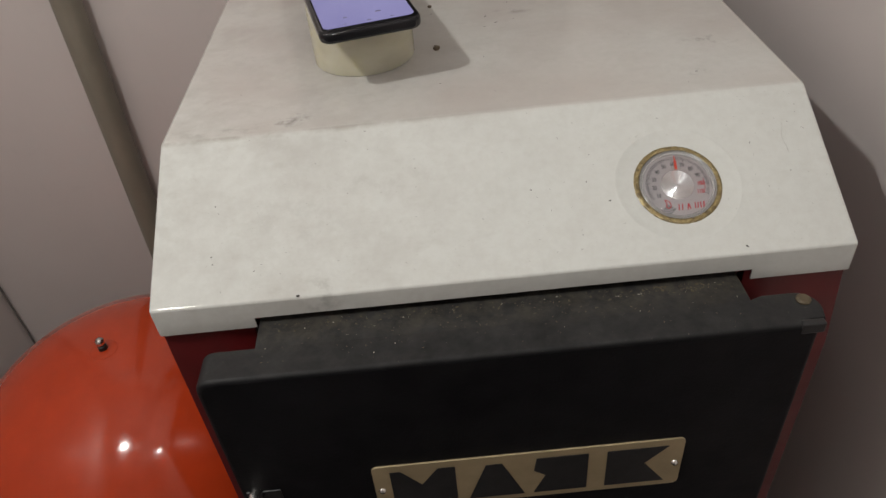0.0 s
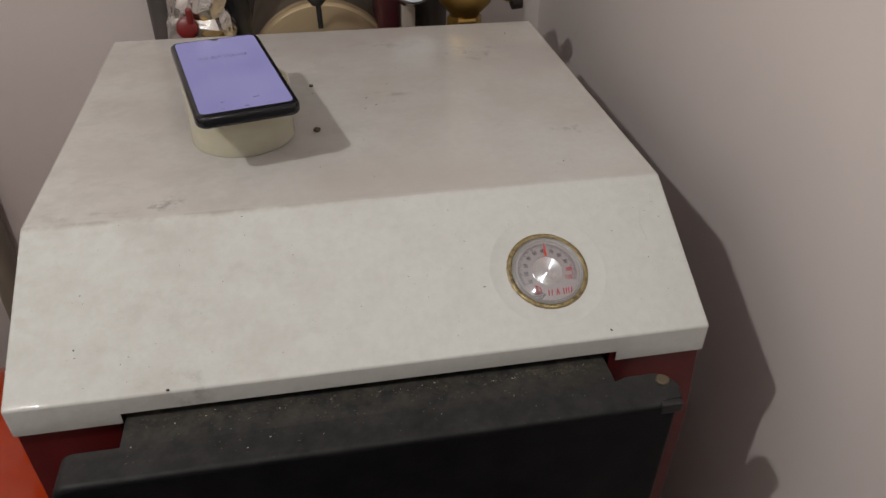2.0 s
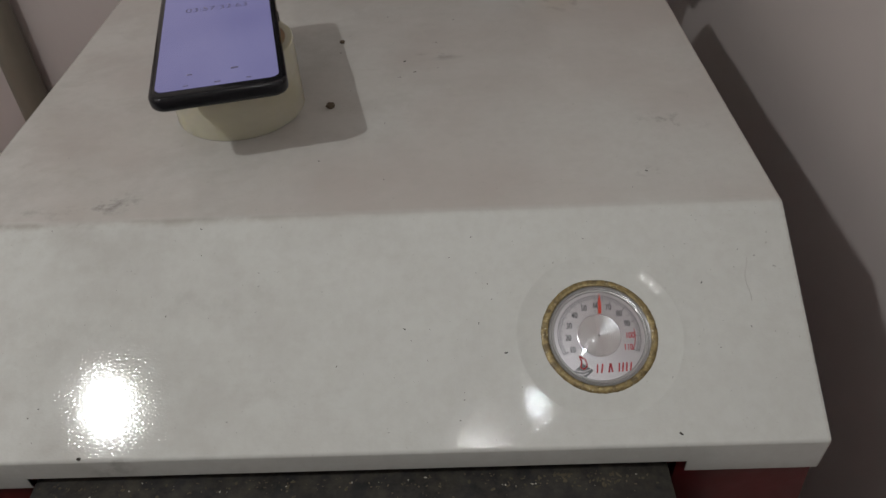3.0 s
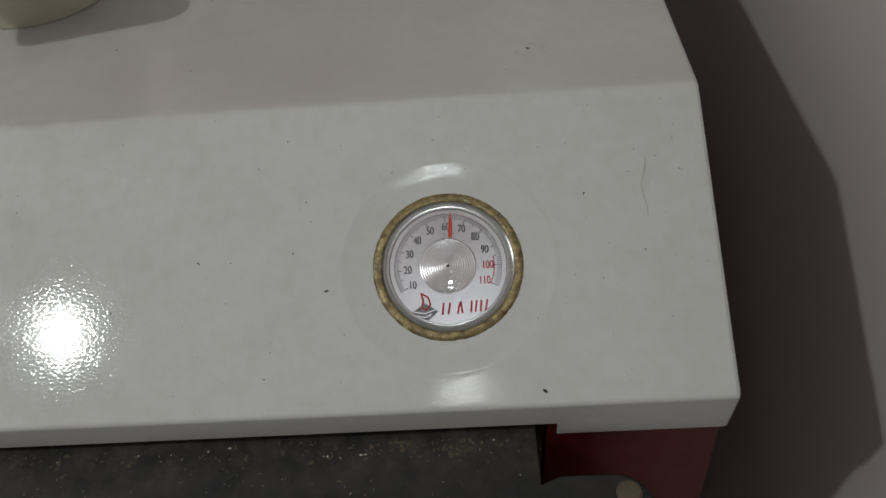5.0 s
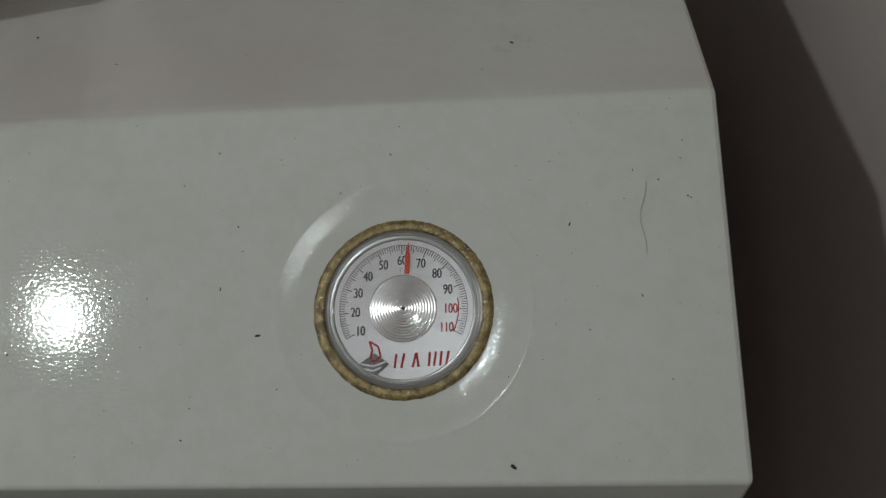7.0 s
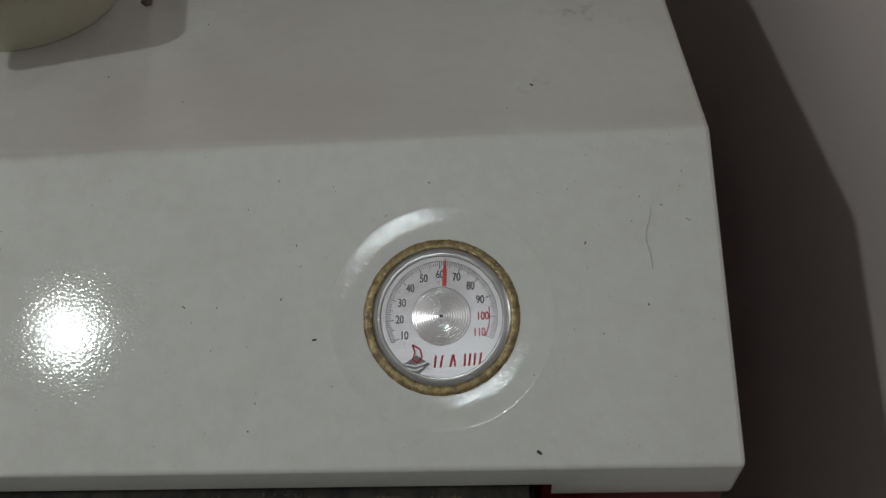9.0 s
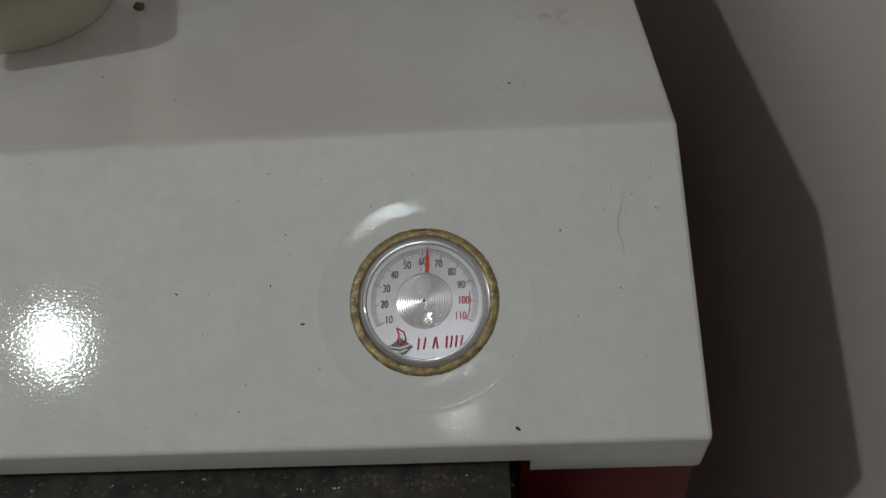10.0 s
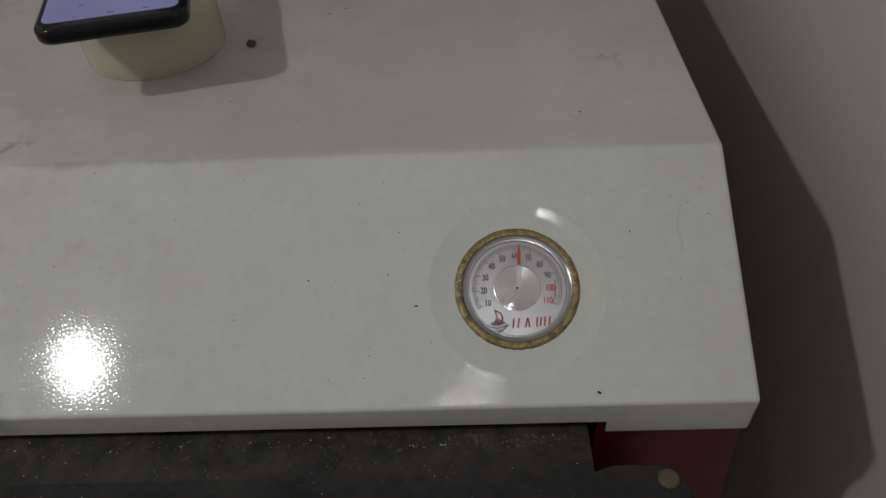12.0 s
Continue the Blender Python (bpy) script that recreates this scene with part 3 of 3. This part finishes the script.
def lettering(name, text, size, x, y, z, material, parent, squeeze=0.72, bold=0.0):
    """Flat characters; bold lays a few copies side by side to thicken the strokes."""
    curve = bpy.data.curves.new(name, "FONT")
    curve.body, curve.size, curve.align_x, curve.align_y = text, size, "CENTER", "CENTER"
    temp = bpy.data.objects.new(name, curve)
    scene.collection.objects.link(temp)
    bpy.context.view_layer.update()
    flat = bpy.data.meshes.new_from_object(temp.evaluated_get(bpy.context.evaluated_depsgraph_get()))
    bpy.data.objects.remove(temp)
    bm = bmesh.new()
    for k, shift in enumerate((-bold, 0.0, bold) if bold else (0.0,)):
        copy = flat.copy()
        copy.transform(Matrix.Translation((x + shift, y, z + 0.00002 * k)) @ Matrix.Diagonal((squeeze, 1, 1, 1)))
        bm.from_mesh(copy)
    ob = new(name, mesh_of(bm, material))
    ob.parent = parent
    return ob


for v in range(10, 120, 10):
    a = angle_of(v)
    r = 0.0166 if v < 100 else 0.0163
    lettering("numeral", str(v), 0.0047, r * math.cos(a), r * math.sin(a), FACE, INK_RED if v >= 100 else INK_BLACK, thermometer, 0.70, 0.00009)
lettering("unit_mark", "°C", 0.0015, -0.0010, 0.0133, FACE, INK_BLACK, thermometer)
part("needle", prism([(0.0000, 0.0120), (0.0017, 0.0120), (0.0017, 0.0185), (0.0012, 0.0210), (0.0010, 0.0232), (0.0008, 0.0232), (0.0006, 0.0210), (0.0000, 0.0185)], 0.0003, Matrix.Translation((0, 0, FACE + 0.0004)) @ Matrix.Rotation(radians(-2.8), 4, "Z")), NEEDLE, thermometer, "bright red pointer standing at about sixty")


def emblem_diamond():
    bm = prism([(-0.0157, -0.0190), (-0.0100, -0.0150), (-0.0048, -0.0187), (-0.0103, -0.0236)], 0.00006, Matrix.Translation((0, 0, FACE)))
    return bm


part("emblem", emblem_diamond(), INK_GREY, thermometer, "dark grey diamond emblem")


def emblem_waves():
    bm = bmesh.new()
    for x0, y0, x1, y1 in ((-0.0150, -0.0172, -0.0108, -0.0180), (-0.0108, -0.0180, -0.0066, -0.0166), (-0.0140, -0.0188, -0.0108, -0.0196), (-0.0108, -0.0196, -0.0080, -0.0184)):
        bar(bm, x0 + 0.0005, y0 - 0.0014, x1 + 0.0005, y1 - 0.0014, 0.0005, FACE + 0.00012)
    return bm


part("emblem_wave", emblem_waves(), DIAL, thermometer)


def flame_mesh():
    bm = bmesh.new()
    pts = [(-0.0128, -0.0100), (-0.0098, -0.0118), (-0.0090, -0.0150), (-0.0108, -0.0170), (-0.0126, -0.0160), (-0.0118, -0.0130), (-0.0128, -0.0100)]
    for (x0, y0), (x1, y1) in zip(pts, pts[1:]):
        bar(bm, x0 + 0.0012, y0 - 0.0010, x1 + 0.0012, y1 - 0.0010, 0.0007, FACE + 0.00016)
    return bm


part("emblem_flame", flame_mesh(), INK_RED, thermometer, "red flame outline")


def brand_shapes():
    """Plain slanted red bars where a maker's mark stands."""
    bm = bmesh.new()
    for k, x in enumerate((-0.0030, -0.0007, 0.0031, 0.0051, 0.0086, 0.0103, 0.0124, 0.0144)):
        y0 = -0.0202 + 0.0001 * k
        bar(bm, x, y0, x + (0.0006, 0.0010, 0.0012, -0.0006, 0.0004, 0.0008, 0.0006, 0.0010)[k], y0 + 0.0048, 0.0008, FACE + 0.00002)
    return bm


part("maker_mark", brand_shapes(), INK_RED, thermometer, "plain red bars of a maker's mark")


# ---------------------------------------------------------------- tape roll and phone on the lid
def lid_z(y):
    return TOP_Z if y > FOLD_Y else FRONT_Z + y * math.tan(SLOPE)


TAPE_AT, TAPE_H = (0.1495, 0.2425), 0.0485
tape_roll = thing("tape_roll", "thick roll of yellowish clear packing tape lying on the lid", "tape", at=pose(*TAPE_AT, TOP_Z - 0.0004))
part("winding", lathe([(0.0385, 0.0), (0.0432, 0.0), (0.0438, 0.0006), (0.0438, TAPE_H - 0.0006), (0.0432, TAPE_H), (0.0385, TAPE_H), (0.0385, 0.0)], 96, None, False), TAPE, tape_roll, "creamy translucent wound tape", 40)
part("core", lathe([(0.0362, 0.0), (0.0384, 0.0), (0.0384, TAPE_H - 0.0003), (0.0362, TAPE_H - 0.0003), (0.0362, 0.0)], 64, None, False), CARDBOARD, tape_roll, "brown cardboard core", 40)

PHONE_W, PHONE_L, PHONE_T = 0.0790, 0.1675, 0.0095
phone = thing("smartphone", "black cased smartphone with lit lavender screen on the tape roll", "phone", at=pose(0.1460, 0.2430, TOP_Z - 0.0004 + TAPE_H, 0, 0, 12.8))


def phone_body():
    bm = prism(round_rect(-PHONE_W / 2, PHONE_W / 2, -PHONE_L / 2, PHONE_L / 2, 0.0095, 8), PHONE_T)
    bmesh.ops.bevel(bm, geom=[e for e in bm.edges if abs(e.verts[0].co.z - e.verts[1].co.z) < 1e-9], offset=0.003, segments=4, profile=0.5, affect="EDGES")
    return bm


part("case", phone_body(), GLOSS_BLACK, phone, "glossy black case", 50)


def screen_mesh():
    """Lit panel with a drop notch at its upper edge."""
    w, l = PHONE_W / 2 - 0.0043, PHONE_L / 2
    o = arc(w - 0.005, -l + 0.0125, 0.005, -90, 0, 6) + arc(w - 0.005, l - 0.0095, 0.005, 0, 90, 6) + [(0.0050, l - 0.0045)] + arc(0.0, l - 0.0060, 0.0030, 0, -180, 8) + [(-0.0050, l - 0.0045)] + arc(-w + 0.005, l - 0.0095, 0.005, 90, 180, 6) + arc(-w + 0.005, -l + 0.0125, 0.005, 180, 270, 6)
    return prism(o, 0.0003, Matrix.Translation((0, 0, PHONE_T - 0.00005)))


screen = part("screen", screen_mesh(), SCREEN, phone, "lit lavender screen")


tagged(lettering("digits", "03:57:32:63", 0.0095, 0.0, 0.0335, PHONE_T + 0.0004, GREY_INK, screen, 0.95), "row of small grey stopwatch digits")


def key_dots():
    bm = bmesh.new()
    for x, y, s in ((-0.018, -0.073, 0.0013), (0.0, -0.073, 0.0017), (0.018, -0.073, 0.0014), (-0.016, -0.060, 0.0016), (0.010, -0.0585, 0.0022), (0.012, 0.0735, 0.0012)):
        bar(bm, x - s, y, x + s, y, s, PHONE_T + 0.0004)
    return bm


tagged(part("icons", key_dots(), GREY_INK, screen, "small dark key marks"), kind="stuff")
part("side_button", box(PHONE_W / 2 - 0.0008, PHONE_W / 2 + 0.0006, 0.012, 0.024, 0.0035, 0.0060, 0.0004), GLOSS_BLACK, phone)


# ---------------------------------------------------------------- crumbs, flakes and chips lying about
def chip(bm, x, y, z, size, long, turn, rng, tilt=0.0):
    m = Matrix.Translation((x, y, z)) @ Matrix.Rotation(tilt, 4, "X") @ Matrix.Rotation(turn, 4, "Z") @ Matrix.Diagonal((size * long, size, size * 0.35, 1))
    vs = [bm.verts.new(m @ Vector((math.cos(a) * rng.uniform(0.7, 1.1), math.sin(a) * rng.uniform(0.7, 1.1), 0))) for a in (i * math.pi / 3 for i in range(6))]
    top = bm.verts.new(m @ Vector((rng.uniform(-0.3, 0.3), rng.uniform(-0.3, 0.3), 1.0)))
    for i in range(6):
        bm.faces.new((vs[i], vs[(i + 1) % 6], top))


def lid_specks():
    rng = random.Random(11)
    bm = bmesh.new()
    known = ((0.407, 0.005, 0.0007, 2.2, -0.7), (0.321, 0.044, 0.0005, 2.6, 0.1), (0.469, 0.083, 0.0003, 1.4, 0), (0.412, 0.15, 0.0007, 1.6, -0.6), (0.254, 0.150, 0.0004, 1.5, 0.2),
             (0.100, 0.0012, 0.0010, 1.6, 0.1), (0.040, 0.032, 0.0006, 1.5, 0.5), (0.041, 0.027, 0.0005, 1.3, 0.3), (0.070, 0.020, 0.0004, 1.4, 0.3), (0.2115, 0.318, 0.0006, 1.3, 0.4),
             (0.212, 0.172, 0.0006, 1.2, 0.8), (0.286, 0.33, 0.0006, 1.8, 0.4), (0.440, 0.455, 0.0010, 1.2, 0.2), (0.300, 0.37, 0.0006, 1.2, 0.1), (0.245, 0.38, 0.0006, 1.2, 0.1), (0.262, 0.300, 0.0007, 2.6, 0.9), (0.270, 0.283, 0.0006, 3.0, 0.2), (0.259, 0.276, 0.0005, 3.2, 0.0))
    for x, y, s, l, a in known:
        chip(bm, x, y, lid_z(y) + 0.0001, s, l, a, rng, SLOPE if y < FOLD_Y else 0)
    for _ in range(190):
        x, y = rng.uniform(0.02, 0.47), rng.uniform(0.006, 0.115) if rng.random() < 0.7 else rng.uniform(0.125, 0.47)
        if math.hypot(x - GAUGE_X, (y - GAUGE_Y) / math.cos(SLOPE)) < 0.034:
            continue
        chip(bm, x, y, lid_z(y) + 0.0001, rng.choice((0.00011, 0.00014, 0.00017, 0.0003)) * rng.uniform(0.8, 1.1), rng.uniform(1.0, 3.2), rng.uniform(0, 3.1), rng, SLOPE if y < FOLD_Y else 0)
    return bm


tagged(part("soot_specks", lid_specks(), SOOT), "tiny dark soot specks scattered over the white lid", "dust", "", "stuff")


def hair_mesh():
    pts = []
    for i in range(13):
        u = i / 12
        y = 0.0655 + 0.0221 * u
        x = 0.4540 - 0.0012 * math.sin(u * 3.0) + 0.0014 * u * u + 0.0006 * math.sin(u * 9)
        pts.append((x, y, lid_z(y) + 0.00025))
    return tube(pts, 0.00011, 6)


tagged(part("hair_thread", hair_mesh(), plain("grey_thread", (0.50, 0.49, 0.46), 0.8)), "thin curved grey thread stuck on the lid", "thread")


def pebble(name, x, y, z, size, seed, label):
    rng = random.Random(seed)
    bm = bmesh.new()
    bmesh.ops.create_icosphere(bm, subdivisions=2, radius=size)
    for v in bm.verts:
        v.co = Vector((v.co.x, v.co.y * 0.8, v.co.z * 0.75)) * rng.uniform(0.8, 1.12)
    return tagged(part(name, bm, CRUMB, None, "", None, pose(x, y, z + size * 0.62)), label, "crumb")


pebble("crumb", 0.2125, 0.237, TOP_Z - 0.0006, 0.0032, 3, "brown crumb of bark lying on the white lid")
pebble("crumb", 0.211, 0.336, TOP_Z - 0.0008, 0.0021, 8, "small brown crumb lying on the white lid")


def door_ash(seed, count, big):
    rng = random.Random(seed)
    bm = bmesh.new()
    for _ in range(count):
        x = rng.uniform(0.072, 0.40)
        y = rng.triangular(-0.044, -0.0005, -0.006) if rng.random() < 0.55 else rng.uniform(-0.007, 0.0)
        chip(bm, x, y, 0.8789, rng.uniform(0.0003, 0.0008) * big, rng.uniform(1.0, 2.4), rng.uniform(0, 3.1), rng)
    return bm


def lip_debris():
    """Crumbled bark gathered in drifts below the lid."""
    rng = random.Random(21)
    bm = bmesh.new()
    for _ in range(80):
        x = rng.choice((rng.triangular(0.30, 0.402, 0.37), rng.uniform(0.075, 0.40)))
        y = -abs(rng.gauss(0.0, 0.0045)) - 0.0015
        chip(bm, x, y, 0.8789, rng.uniform(0.0004, 0.0010), rng.uniform(1.0, 2.2), rng.uniform(0, 3.1), rng, rng.uniform(-0.3, 0.3))
    return bm


tagged(part("bark_drift", lip_debris(), BARK), "crumbled yellow-brown bark gathered below the lid lip", "debris", "", "stuff")
tagged(part("ash_flakes", door_ash(5, 30, 0.62), ASH), "pale ash flakes scattered along the top of the door", "ash", "", "stuff")
tagged(part("bark_bits", door_ash(9, 240, 0.6), CRUMB), "brown bark bits scattered along the top of the door", "debris", "", "stuff")


# ---------------------------------------------------------------- expansion tank
TANK, TA, TB = Vector((-0.286, 0.362, 0.261)), 0.276, 0.250
tank = thing("expansion_tank", "round glossy orange-red expansion tank standing on the floor", "tank", at=pose(TANK.x, TANK.y, 0))
dome = [(TA * math.cos(radians(a)), TANK.z + TB * math.sin(radians(a))) for a in range(0, 90, 3)] + [(0.0, TANK.z + TB)]
part("shell", lathe([(0.0, 0.07), (0.20, 0.085), (TA - 0.01, 0.14), (TA, 0.18)] + dome, 96, None, False), ORANGE, tank, "glossy orange-red enamelled shell", 60)
for a in (30, 150, 270):
    part("leg", box(-0.02, 0.02, -0.004, 0.004, 0.0, 0.15, 0.002), ORANGE, tank, "", None, pose(0.22 * math.cos(radians(a)), 0.22 * math.sin(radians(a)), 0, 0, 0, a + 90))
boss = part("valve_seat", lathe([(0.019, -0.004), (0.019, -0.0004), (0.016, 0.0010), (0.0, 0.0014)], 40, Matrix.Translation((0, 0, TANK.z + TB)), False), ORANGE, tank, "", 60)
valve = part("air_valve", lathe([(0.0, 0.0), (0.0062, 0.0), (0.0062, 0.006), (0.0045, 0.007), (0.0045, 0.018), (0.0, 0.018)], 20, Matrix.Translation((0, 0, TANK.z + TB + 0.002)), False), BLACK, tank, "small dark air valve", 40)
part("cap", lathe([(0.0, 0.010), (0.0060, 0.010), (0.0062, 0.013), (0.0056, 0.0165), (0.0035, 0.0185), (0.0, 0.0190)], 24, Matrix.Translation((0, 0, TANK.z + TB + 0.002)), False), CHROME, valve, "bright valve cap", 40)


# ---------------------------------------------------------------- behind the boiler
tagged(part("waste_pipe", tube([(-0.3695, 0.795, 0.0), (-0.357, 0.795, 0.5), (-0.345, 0.795, 1.0), (-0.32, 0.795, 2.0), (-0.312, 0.795, H)], 0.0232, 36), GREY_PVC, None, "", 40), "grey-green upright plastic pipe along the wall", "pipe")
# Thin grey tube that draws the shaded gap where the walls meet.
tagged(part("corner_gap_line", tube([(X0 + 0.006, Y1 - 0.006, 0.02), (X0 + 0.005, Y1 - 0.006, 0.5), (X0 + 0.006, Y1 - 0.006, H - 0.02)], 0.0022, 8), CORNER_GAP, None, "", 60), "thin grey line drawn for the shadow gap in the wall corner", "cable")
tagged(part("heat_shield", box(-0.004, 0.435, 0.800, 0.816, 0.02, 1.75, 0.002), DARK_BOARD, None, "", 30), "dark brown board on the wall behind the boiler", "board")

flue = thing("flue_pipe", "stainless steel flue pipe running level from the boiler into the wall", "pipe", at=pose(0.232, 0.497, 0.866, -90, 0, 0))
part("outlet", lathe([(0.0900, 0.0), (0.0940, 0.0), (0.0940, 0.094), (0.0960, 0.097)], 96, None, False), STEEL, flue, "golden steel outlet", 40)
part("joint_bead", lathe([(0.0940, 0.094), (0.0975, 0.097), (0.0985, 0.101), (0.0975, 0.105), (0.0965, 0.107), (0.0982, 0.110), (0.0980, 0.114), (0.0960, 0.117)], 96, None, False), STEEL, flue, "raised bead of the pipe joint", 40)
part("wall_run", lathe([(0.0945, 0.114), (0.0985, 0.150), (0.1010, 0.185), (0.1010, 0.300)], 96, None, False), DIM_STEEL, flue, "dull grey-brown steel pipe run", 40)
damper = thing("damper_rod", "thin black damper rod with a round knob", "rod", at=pose(0.2300, 0.508, 0))
part("rod", tube([(0, 0, 0.90), (0, 0, 0.94), (-0.002, 0, 0.992)], 0.0032, 12), BLACK, damper, "", 60)
part("knob", lathe([(0.0, -0.012), (0.006, -0.011), (0.0115, -0.004), (0.012, 0.003), (0.008, 0.010), (0.0, 0.012)], 24, Matrix.Translation((-0.003, 0, 0.998)), False), BLACK, damper, "", 60)

# foil-wrapped elbow with a red ball-valve handle
foil = thing("wrapped_pipe", "pipe elbow wrapped in crumpled silver foil", "pipe")
FOIL_R = [0.040 - 0.011 * min(1.0, max(0.0, (i - 11) / 4)) for i in range(23)]
part("foil", tube([(0.082 + 0.016 * min(1.0, max(0.0, (i - 10) / 5)) + 0.003 * math.sin(i * 1.3), 0.565 + 0.003 * math.cos(i * 2.1), 0.80 + 0.014 * i) for i in range(23)], FOIL_R, 34, 0.09, 6), FOIL, foil, "crumpled silver foil wrapping", 25)
# Added out of view in place of foil, to keep its reflection off the lid.
part("riser", tube([(0.098, 0.565, 1.10), (0.098, 0.565, 1.5), (0.098, 0.565, 2.0)], 0.020, 20), GREY_METAL, foil, "unseen dark grey pipe added above the wrapping", 60)
handle_disc = [(0.0, 0.0), (0.0105, 0.0), (0.0125, 0.002), (0.0130, 0.006), (0.0115, 0.010), (0.0070, 0.012), (0.0, 0.0115)]
part("valve_handle", lathe(handle_disc, 24, Matrix.Translation((0.0765, 0.523, 0.9625)) @ Matrix.Rotation(radians(75), 4, "X"), False), RED_PLASTIC, foil, "round red plastic valve handle", 40)
part("handle_tip", box(0.0775, 0.0855, 0.512, 0.521, 0.968, 0.988, 0.0034, 3), RED_PLASTIC, foil, "", 40)
part("valve_nut", lathe([(0.013, 0.0), (0.013, 0.014)], 6, Matrix.Translation((0.103, 0.520, 0.942))), BRASS, foil, "brass nut")
tagged(part("black_hose", tube([(0.128, 0.580, 0.0 + 0.1 * i) for i in range(22)], 0.018, 20), BLACK, None, "", 60), "thick black hose rising behind the boiler", "hose")
tagged(part("dark_pipe", tube([(0.030, 0.66, 0.0 + 0.1 * i) for i in range(22)], 0.020, 20), GREY_METAL, None, "", 60), "dark grey pipe rising behind the boiler", "pipe")

pump = thing("circulation_pump", "dark maroon circulation pump on a grey pipe", "pump", at=pose(-0.008, 0, 0))
part("housing", box(0.313, 0.341, 0.57, 0.66, 0.86, 1.06, 0.008, 3), MAROON, pump, "dark maroon housing", 40)
part("side_cover", box(0.3415, 0.361, 0.575, 0.65, 0.86, 1.04, 0.004, 3), BEIGE, pump, "beige side cover", 40)
part("pipe", tube([(0.388, 0.62, 0.0 + 0.1 * i) for i in range(17)], 0.022, 20), GREY_METAL, pump, "grey pipe", 60)

gauge2 = thing("pressure_gauge", "small round pressure gauge with a bluish white face", "gauge", at=pose(0.343, 0.535, 1.004, 62, 0, 0))
part("case", lathe([(0.0, -0.012), (0.030, -0.012), (0.030, 0.004), (0.028, 0.006), (0.0275, 0.003), (0.0, 0.003)], 48, None, False), CHROME, gauge2, "chrome case", 40)
part("face", lathe([(0.0, 0.0036), (0.0272, 0.0036)], 48, None, False), WHITE_FACE, gauge2, "bluish white face")
part("needle", prism([(-0.001, -0.006), (0.001, -0.006), (0.0004, 0.019), (-0.0004, 0.019)], 0.0004, Matrix.Translation((0, 0, 0.0042)) @ Matrix.Rotation(radians(70), 4, "Z")), BLACK, gauge2)
part("stem", tube([(0, 0.0, -0.012), (0.01, 0.015, -0.04), (0.037, 0.03, -0.075)], 0.006, 12), BRASS, gauge2, "brass stem", 60)

brass = thing("brass_valve", "dull brass safety valve fitting behind the boiler", "valve", at=pose(0.4115, 0.548, 0))
part("nut", lathe([(0.021, 0.925), (0.0225, 0.928), (0.0225, 0.951), (0.021, 0.954)], 6), BRASS, brass, "brass hexagon nut", 20)
part("body", lathe([(0.016, 0.80), (0.016, 0.925), (0.018, 0.953), (0.019, 0.957), (0.033, 0.972), (0.036, 0.990), (0.028, 1.010), (0.018, 1.030), (0.0, 1.032)], 40, None, False), BRASS, brass, "", 40)
part("arm", tube([(0.02, 0, 0.985), (0.045, -0.004, 0.984), (0.062, -0.006, 0.980)], 0.011, 16), BRASS, brass, "", 60)
part("cap", lathe([(0.0, 0.0), (0.014, 0.0), (0.015, 0.012), (0.0, 0.014)], 24, Matrix.Translation((0.058, -0.006, 0.974)) @ Matrix.Rotation(radians(80), 4, "Y"), False), DARK_BOARD, brass, "dark brown cap", 40)


# ---------------------------------------------------------------- the hanging lamp
lamp = thing("pendant_lamp", "bare bulb hanging from the ceiling on a white cord", "lamp", at=pose(LAMP.x, LAMP.y, LAMP.z))
part("socket", lathe([(0.0, 0.040), (0.020, 0.040), (0.022, 0.046), (0.020, 0.085), (0.006, 0.098), (0.0, 0.098)], 32, None, False), BULB_GLASS, lamp, "white plastic lamp socket", 40)
part("cord", tube([(0, 0, 0.095), (0, 0, 0.3), (0, 0, H - LAMP.z)], 0.003, 8), BULB_GLASS, lamp, "white cord", 60)
# Unseen socket and cord, added to carry the fill light.
fill_bulb = thing("fill_bulb", "added, unseen fill bulb hanging on a white cord", "lamp", at=pose(FILL_LAMP.x, FILL_LAMP.y, FILL_LAMP.z))
part("socket", lathe([(0.0, 0.040), (0.020, 0.040), (0.022, 0.046), (0.020, 0.085), (0.006, 0.098), (0.0, 0.098)], 32, None, False), BULB_GLASS, fill_bulb, "white plastic lamp socket", 40)
part("cord", tube([(0, 0, 0.095), (0, 0, 0.3), (0, 0, H - FILL_LAMP.z)], 0.003, 8), BULB_GLASS, fill_bulb, "white cord", 60)
# Head and cord are added, only to hold the viewer's LED in place.
led_stand_in = thing("led_stand_in", "small fixed LED on an added cord, standing in for the viewer's handheld light", "torch", at=Matrix.Translation(LED) @ LED_AIM.to_track_quat("Z", "Y").to_matrix().to_4x4())
part("head", lathe([(0.0, 0.004), (0.0075, 0.004), (0.0085, 0.001), (0.0095, 0.003), (0.0095, 0.016), (0.007, 0.020), (0.0, 0.020)], 32, None, False), BULB_GLASS, led_stand_in, "white plastic head added round the LED", 40)
cord_top = led_stand_in.matrix_basis.inverted() @ Vector((LED.x, LED.y - 0.003, H))
part("cord", tube([(0, 0, 0.019), tuple(Vector((0, 0, 0.03)).lerp(cord_top, 0.04)), tuple(cord_top)], 0.0012, 8), BULB_GLASS, led_stand_in, "thin white cord added to hold the LED", 60)
